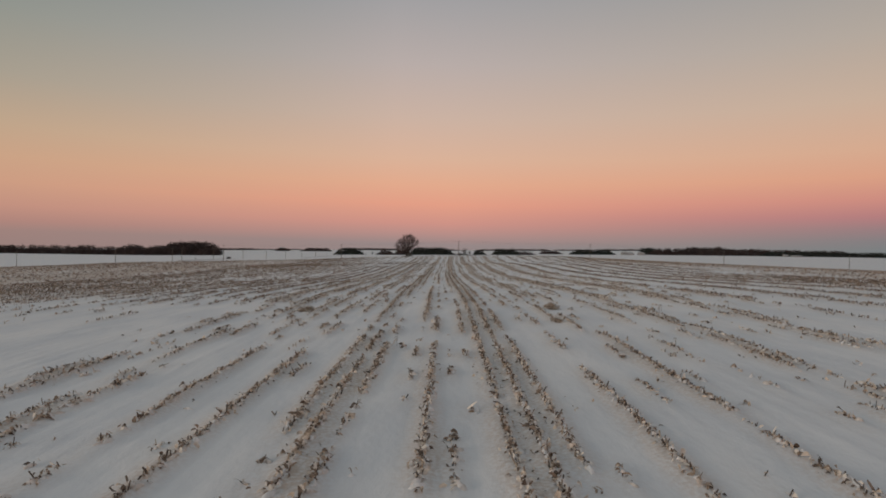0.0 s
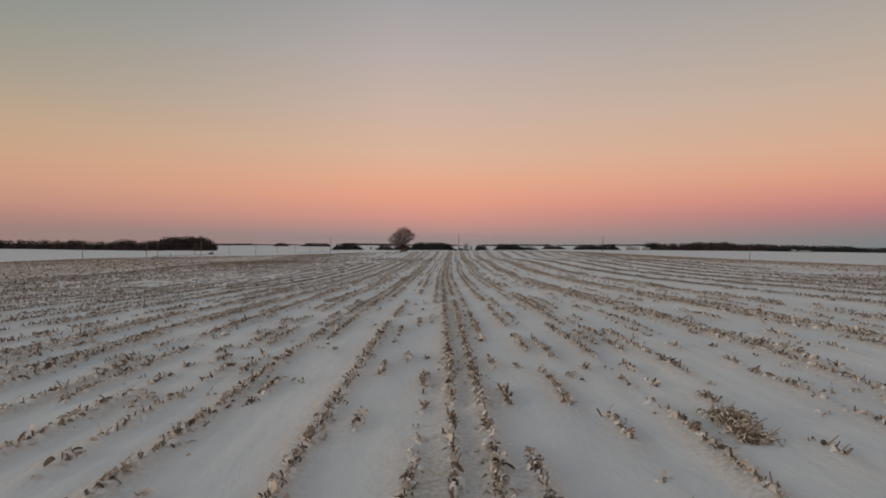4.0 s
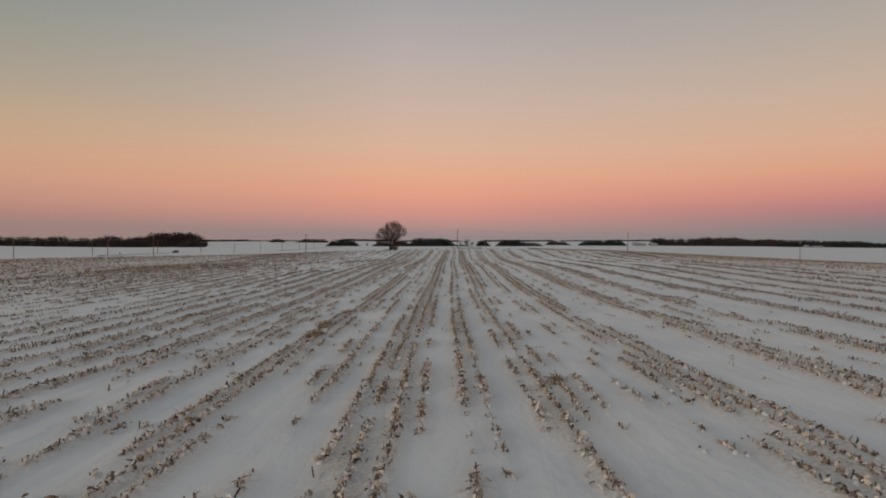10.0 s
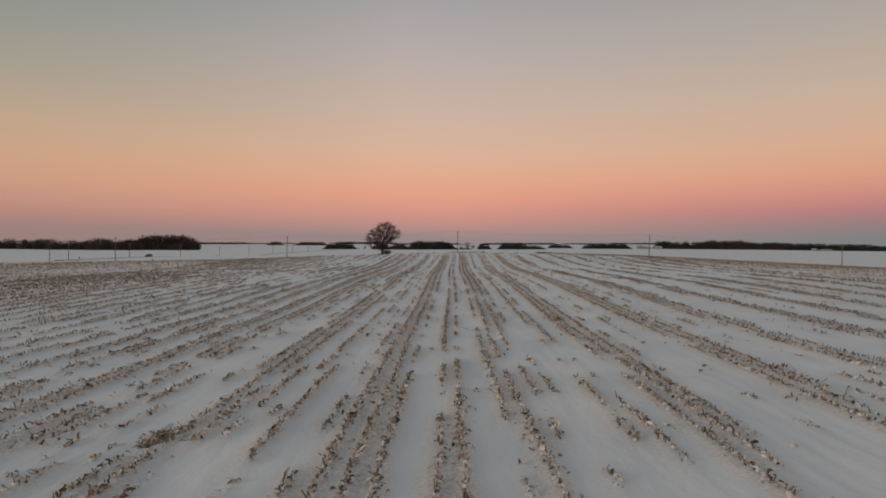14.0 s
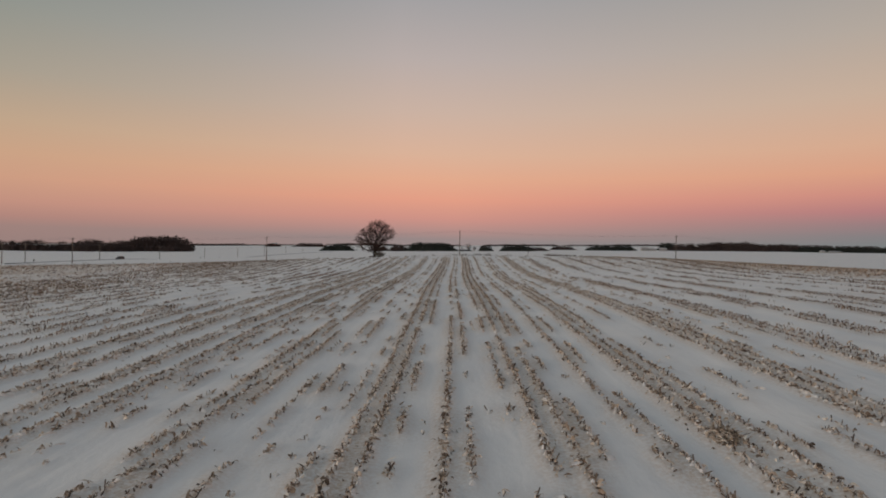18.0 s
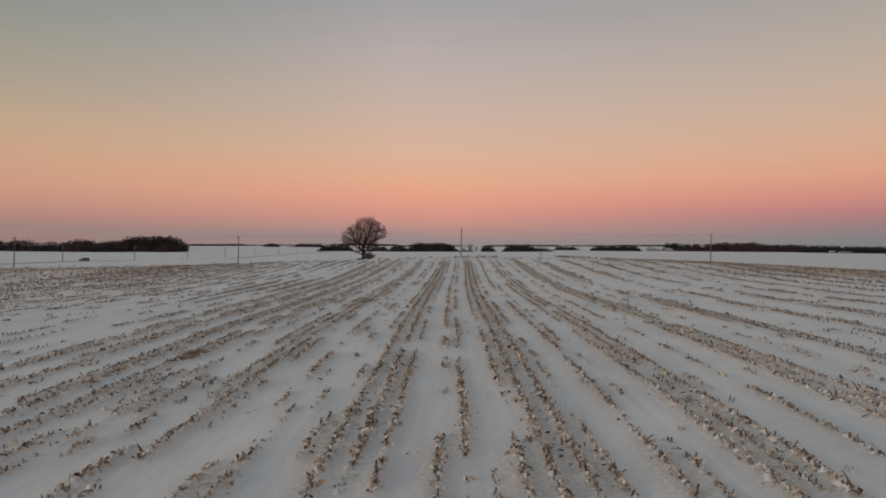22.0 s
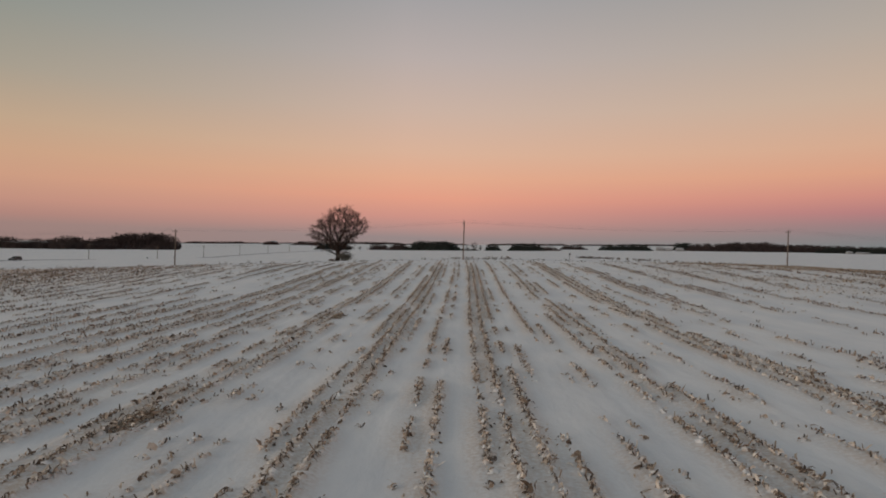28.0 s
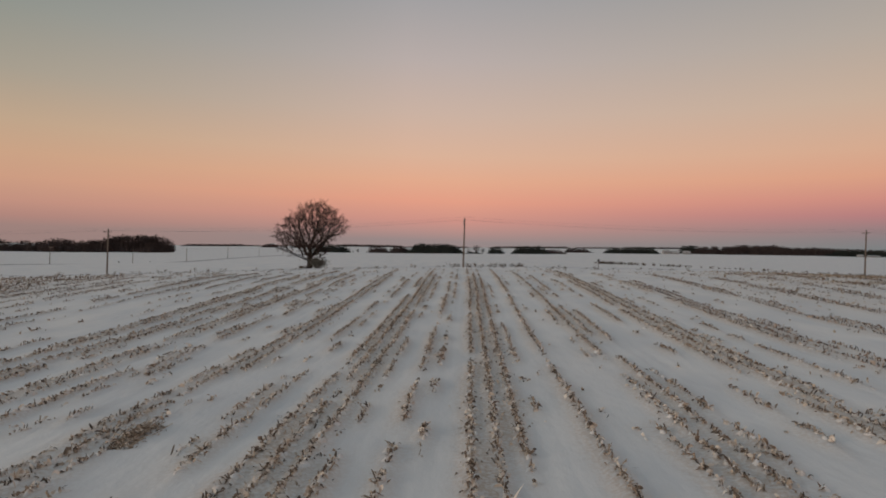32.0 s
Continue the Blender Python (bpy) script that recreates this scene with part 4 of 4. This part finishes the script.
def profile_solid(points, width, inset=0.0):
    """A solid from a side outline in y and z, narrowed towards its top by inset."""
    bm = bmesh.new()
    zs = [p[1] for p in points]
    lo, hi = min(zs), max(zs)
    rings = []
    for s in (-1, 1):
        rings.append([bm.verts.new((s * (width / 2 - inset * (z - lo) / (hi - lo)), y, z)) for y, z in points])
    k = len(points)
    bm.faces.new(rings[0])
    bm.faces.new(list(reversed(rings[1])))
    for i in range(k):
        bm.faces.new((rings[0][(i + 1) % k], rings[0][i], rings[1][i], rings[1][(i + 1) % k]))
    bmesh.ops.recalc_face_normals(bm, faces=bm.faces)
    bmesh.ops.bevel(bm, geom=list(bm.edges), offset=0.04, segments=2, affect="EDGES", profile=0.6)
    return bm


def parked_car(x, y, turn):
    top = holder("parked_car", x, y, land_at(x, y) + 0.12, "dark station wagon parked on the snowy side road", "car", turn=turn)
    part("body", profile_solid([(-2.25, 0.32), (2.25, 0.32), (2.3, 0.72), (1.15, 0.95), (-2.2, 1.0), (-2.3, 0.6)], 1.82, 0.08), M_PAINT, top)
    cabin = part("cabin", profile_solid([(-2.15, 0.95), (1.1, 0.95), (0.35, 1.5), (-1.85, 1.56)], 1.66, 0.2), M_PAINT, top)
    for s in (-1, 1):
        for y0, y1 in ((-1.75, -0.75), (-0.65, 0.5)):
            bm = bmesh.new()
            box(bm, s * 0.765, (y0 + y1) / 2, 1.23, 0.03, y1 - y0, 0.34, 0.01)
            part("side_window", bm, M_CARGLASS, cabin)
    for yy, zz, w, tilt in ((0.78, 1.24, 1.3, 52), (-2.04, 1.27, 1.3, -20)):
        bm = bmesh.new()
        bmesh.ops.create_cube(bm, size=1.0, matrix=pose(0, yy, zz, tilt) @ Matrix.Diagonal((w, 0.03, 0.5, 1)))
        part("windscreen", bm, M_CARGLASS, cabin)
    for s in (-1, 1):
        for yy in (-1.4, 1.42):
            wheel = new("wheel")
            wheel.parent = top
            wheel.matrix_basis = pose(s * 0.8, yy, 0.33, 0, 90, 0)
            bm = bmesh.new()
            cone(bm, Matrix.Identity(4), 0.33, 0.33, 0.2, 20)
            part("tyre", bm, M_TYRE, wheel)
            bm = bmesh.new()
            cone(bm, Matrix.Translation((0, 0, s * 0.06)), 0.2, 0.19, 0.12, 12)
            part("rim", bm, M_STEEL, wheel)
        bm = bmesh.new()
        box(bm, s * 0.66, 2.27, 0.68, 0.34, 0.08, 0.14, 0.02)
        part("headlight", bm, M_LAMP, top)
        bm = bmesh.new()
        box(bm, s * 0.72, -2.24, 0.85, 0.2, 0.08, 0.26, 0.02)
        part("tail_light", bm, M_TAIL, top)
    return top


parked_car(-158.6, 400.5, 178)

# ---- posts and signs by the roads ----
M_DARKSIGN = material("dark_sheet_metal", [(0.05, 0.05, 0.055), (0.10, 0.10, 0.105)], 6, 0.5, 0.1, 0.003)


def marker_post(x, y, height, head, label):
    z = float(snow_height(np.array([x]), np.array([y]))[0])
    top = holder("marker_post", x, y, z, label, "marker post", "roadside markers")
    bm = bmesh.new()
    box(bm, 0, 0, height / 2 - 0.15, 0.09, 0.06, height + 0.3, 0.008)
    part("post", bm, M_POLE, top)
    bm = bmesh.new()
    box(bm, 0, -0.05, height - head / 2 + 0.05, head, 0.04, head * 1.1, 0.01)
    part("sign_plate", bm, M_DARKSIGN, top)
    return top


marker_post(27.4, 322.4, 1.75, 0.38, "dark wooden marker post with a dark plate beside the snowy road")
marker_post(-155, 339.5, 1.5, 0.6, "small dark sign on a post near the road crossing")
marker_post(-160.5, 492, 1.4, 0.6, "small dark sign on a post beside the side road")


def mailbox(x, y, turn):
    z = float(snow_height(np.array([x]), np.array([y]))[0])
    top = holder("mailbox", x, y, z, "grey metal mailbox on a wooden post by the side road", "mailbox", turn=turn)
    bm = bmesh.new()
    box(bm, 0, 0, 0.45, 0.1, 0.1, 1.2, 0.01)
    part("post", bm, M_POLE, top)
    bm = bmesh.new()
    box(bm, 0, 0, 1.18, 0.22, 0.5, 0.24, 0.08)
    part("box", bm, M_STEEL, top)


mailbox(-156.5, 512, 90)

# ---- dead weeds along the road and the ditch ----


def weeds(name, x, y, tall, label, each=7):
    n = len(x)
    src = np.repeat(np.arange(n), each)
    m = len(src)
    wx, wy = x[src] + rng.normal(0, 0.16, m), y[src] + rng.normal(0, 0.16, m)
    z = snow_height(wx, wy) - 0.05
    h = tall[src] * (0.5 + 0.6 * rng.rand(m))
    foot = np.stack([wx, wy, z], 1)
    tip = foot + np.stack([rng.normal(0, 0.22, m) * h, rng.normal(0, 0.22, m) * h, h], 1)
    fork = foot * 0.4 + tip * 0.6
    out = fork + np.stack([rng.normal(0, 0.3, m) * h, rng.normal(0, 0.3, m) * h, h * 0.35], 1)
    v, f = joined([tubes(foot, tip, 0.012, 0.018, 3), tubes(fork, out, 0.010, 0.016, 3)])
    ob = link_mesh(name, array_mesh(name, v, f), M_WEED)
    return tagged(ob, label, "weeds", kind="stuff")


n = 240
x = rng.uniform(-150, 190, n)
weeds("roadside_weeds", x, 320.5 + 2.4 * rng.rand(n) + 0.02 * np.abs(x), 0.15 + 0.55 * rng.rand(n) ** 2, "sparse dead weeds along the edge of the field")
t = rng.rand(150) ** 2.4
weeds("ditch_weeds", 47 + 75 * t + rng.normal(0, 0.8, 150), 402 - 22 * t + rng.normal(0, 0.7, 150), 0.45 + 0.5 * rng.rand(150), "dark line of dead weeds along a drifted ditch", 12)
n = 60
x = rng.uniform(-75, 40, n)
weeds("roadside_weeds", x, 320.0 + 7.0 * rng.rand(n) + 0.02 * np.abs(x), 0.2 + 0.6 * rng.rand(n) ** 2, "tufts of dead weeds along the snowy road verge", 7)
n = 40
weeds("roadside_weeds", rng.normal(9, 4.5, n), 326.8 + rng.rand(n), 0.3 + 0.6 * rng.rand(n), "tall dead weeds around the foot of a pole")
n = 26
weeds("roadside_weeds", rng.normal(83, 1.6, n), rng.normal(336.5, 0.9, n), 0.3 + 0.5 * rng.rand(n), "straw tuft around the foot of a pole")

# ---- far farmsteads ----
M_SIDING = material("white_board_siding", [(0.24, 0.24, 0.24), (0.36, 0.36, 0.35)], 0.5, 0.7, 0.2, 0.02, fine=6)
M_BARNRED = material("faded_red_boards", [(0.14, 0.045, 0.035), (0.22, 0.07, 0.05)], 0.5, 0.8, 0.2, 0.02, fine=6)
M_ROOFSNOW = material("snowy_shingle_roof", [(0.28, 0.28, 0.29), (0.52, 0.53, 0.54)], 0.4, 0.8, 0.2, 0.03, fine=3)
M_PANE = material("dark_window_pane", [(0.02, 0.022, 0.025), (0.04, 0.042, 0.046)], 1, 0.1, 0)


def farm_building(name, x, y, w, d, wall_h, roof_h, turn, mat, label, windows):
    top = holder(name, x, y, land_at(x, y), label, "farm building", "far farm buildings", turn)
    bm = bmesh.new()
    box(bm, 0, 0, wall_h / 2 - 0.5, w, d, wall_h + 1.0)
    wall = part("wall", bm, mat, top)
    bm = bmesh.new()
    e = 0.5
    a = [bm.verts.new((sx * (w / 2 + e), sy * (d / 2 + e), wall_h)) for sx in (-1, 1) for sy in (-1, 1)]
    r = [bm.verts.new((sx * (w / 2 + e), 0, wall_h + roof_h)) for sx in (-1, 1)]
    for q in ((a[0], a[2], r[1], r[0]), (a[3], a[1], r[0], r[1]), (a[0], r[0], a[1]), (a[2], a[3], r[1]), (a[0], a[1], a[3], a[2])):
        bm.faces.new(q)
    bmesh.ops.recalc_face_normals(bm, faces=bm.faces)
    part("roof", bm, M_ROOFSNOW, top)
    for i in range(windows):
        bm = bmesh.new()
        box(bm, -w / 2 + w * (i + 0.5) / windows, -d / 2 - 0.04, wall_h * 0.55, 1.0, 0.12, 1.4)
        part("window", bm, M_PANE, wall)
    return top


FARM = [("farmhouse", 446, 1470, 13, 9, 5.5, 3.6, 6, 3), ("shed", 464, 1480, 16, 10, 4.5, 3.0, -4, 2), ("shed", 486, 1465, 11, 8, 4.6, 2.8, 0, 1), ("shed", 456, 1440, 12, 7, 3.4, 2.2, 3, 2), ("shed", 500, 1490, 10, 8, 4.2, 2.6, -6, 1), ("farmhouse", 872, 1492, 10, 8, 3.4, 2.2, 4, 2),
        ("shed", 889, 1484, 12, 8, 2.6, 1.6, -8, 2), ("shed", 905, 1490, 14, 8, 2.6, 1.6, 5, 2), ("barn", -640, 2150, 18, 11, 6.5, 4.5, 10, 2)]
for name, x, y, w, d, wh, rh, turn, count in FARM:
    barn = name == "barn"
    farm_building(name, x, y, w, d, wh, rh, turn, M_BARNRED if barn else M_SIDING, "faded red barn with a snowy roof among far trees" if barn else f"small white {name} with a snowy roof among far trees", count)

# ---- heaps of corn residue and broken stalks that stand out of the rows ----


def heap_mesh(seed, long, wide, high):
    """Local vertices and faces of a heap: fanned stalks, and curled leaves between them."""
    r = np.random.RandomState(seed)
    n = int(60 * long * wide / 0.5)
    y = r.uniform(-0.5, 0.5, n) * long
    x = r.normal(0, 0.3, n) * wide
    body = np.clip(1 - (2 * y / long) ** 2, 0.1, 1)
    z = high * body * r.rand(n) * 0.7
    ang = r.normal(0.9, 0.6, n)
    up = r.uniform(0.0, 0.75, n)
    ln = r.uniform(0.14, 0.46, n)
    foot = np.stack([x, y, z - 0.05], 1)
    tip = foot + np.stack([np.cos(ang) * np.cos(up), np.sin(ang) * np.cos(up), np.sin(up)], 1) * ln[:, None]
    stalk = tubes(foot, tip, 0.014, 0.009, 4)
    m = int(190 * long * wide / 0.5)
    y = r.uniform(-0.5, 0.5, m) * long
    x = r.normal(0, 0.33, m) * wide
    body = np.clip(1 - (2 * y / long) ** 2, 0.1, 1)
    z = high * body * r.rand(m)
    a = r.rand(m) * 2 * math.pi
    d = np.stack([np.cos(a), np.sin(a), r.normal(0, 0.4, m)], 1)
    s = np.cross(d, r.normal(0, 1, (m, 3)))
    s /= np.linalg.norm(s, axis=1, keepdims=True)
    ln, w = r.uniform(0.08, 0.24, m), r.uniform(0.02, 0.055, m)
    c = np.stack([x, y, z], 1)
    rows = []
    for t, lift, k in ((-0.5, 0, 0.6), (0.0, 0.03, 1.0), (0.5, -0.01, 0.3)):
        p = c + d * (ln * t)[:, None] + np.array([[0, 0, lift]])
        rows += [p - s * (w * k / 2)[:, None], p + s * (w * k / 2)[:, None]]
    v = np.stack(rows, 1).reshape(-1, 3)
    f = np.array([[0, 2, 3, 1], [2, 4, 5, 3]])
    return stalk, (v, ((np.arange(m) * 6)[:, None, None] + f[None]).reshape(-1, 4))


HEAPS = [(-6.2, 111.9, 2.2), (-5.8, 107.4, 2.0), (-6.1, 119.8, 1.5), (-10.8, 185.7, 2.2), (-8.7, 72.2, 1.3), (-8.6, 74.8, 1.0), (6.4, 31.6, 1.0), (7.3, 38.9, 2.2),
         (-10.9, 38.8, 2.4), (6.5, 95.2, 1.2),
         (-5.8, 240.4, 2.0), (-6.4, 214.5, 1.8), (10.7, 146.6, 1.6)]
heap_kinds = {}
for i, (x, y, long) in enumerate(HEAPS):
    size = 1.0 if long < 1.25 else (1.5 if long < 1.75 else 2.1)
    z = float(snow_height(np.array([x]), np.array([y]))[0])
    at = pose(x, y, z, 0, 0, rng.uniform(-6, 6))
    if size in heap_kinds:
        copy_thing(heap_kinds[size], at)
        continue
    top = holder("residue_heap", x, y, z, "tangled brown heap of corn stalks and husks on snow", "crop residue", "heaps of corn residue")
    stalk, mat = heap_mesh(70 + i, size, 0.45 if size < 1.2 else 0.62, 0.14 if size < 1.2 else (0.17 if size < 2 else 0.30))
    tagged(link_mesh("stalk_tangle", array_mesh("stalk_tangle", *stalk), M_STRAW, top), kind="stuff")
    tagged(link_mesh("husk_mat", array_mesh("husk_mat", *mat), M_LEAF, top), kind="stuff")
    heap_kinds[size] = top


def broken_stalk(x, y, height, arm, turn):
    """One tall stalk, snapped so that its upper part hangs level, with a torn leaf."""
    z = float(snow_height(np.array([x]), np.array([y]))[0])
    top = holder("broken_corn_stalk", x, y, z, "tall snapped corn stalk standing out of the snow", "corn stalk", "broken corn stalks", turn)
    v, f = tubes([(0, 0, -0.05), (0.02, 0, height * 0.5)], [(0.02, 0, height * 0.5), (0.0, 0.01, height)], 0.014, 0.012, 6)
    link_mesh("lower_stalk", array_mesh("lower_stalk", v, f), M_STALK, top)
    v, f = tubes([(0, 0.01, height), (arm * 0.5, 0.03, height * 0.95)], [(arm * 0.5, 0.03, height * 0.95), (arm, 0.0, height * 0.78)], 0.012, 0.009, 6)
    link_mesh("snapped_top", array_mesh("snapped_top", v, f), M_STALK, top)
    pts = [(0, 0, height * 0.55), (0.08, 0.07, height * 0.75), (0.17, 0.12, height * 0.5), (0.20, 0.15, height * 0.2)]
    v = np.array([(p[0] + s * 0.02, p[1] - s * 0.015, p[2]) for p in pts for s in (-1, 1)])
    link_mesh("leaf", array_mesh("leaf", v, np.array([[0, 2, 3, 1], [2, 4, 5, 3], [4, 6, 7, 5]])), M_LEAF, top)


for x, y, h, arm, turn in [(14.7, 98.2, 0.5, 0.2, 160), (14.6, 36.9, 0.5, 0.3, 40), (14.9, 37.3, 0.46, 0.25, 120), (-8.0, 112.0, 0.36, 0.22, 60),
    (-2.7, 24.0, 0.42, 0.2, 200), (-9.1, 29.9, 0.38, 0.25, 20), (10.4, 23.2, 0.42, 0.3, 90), (3.5, 57.2, 0.4, 0.25, 250), (13.7, 72.9, 0.44, 0.3, 300),
    (-8.2, 90.5, 0.42, 0.25, 130), (15.5, 90.3, 0.45, 0.3, 10), (6.6, 226.5, 0.36, 0.2, 75), (12.2, 202.8, 0.42, 0.3, 210), (-12.1, 185.5, 0.4, 0.25, 330)]:
    broken_stalk(x, y, h, arm, turn)
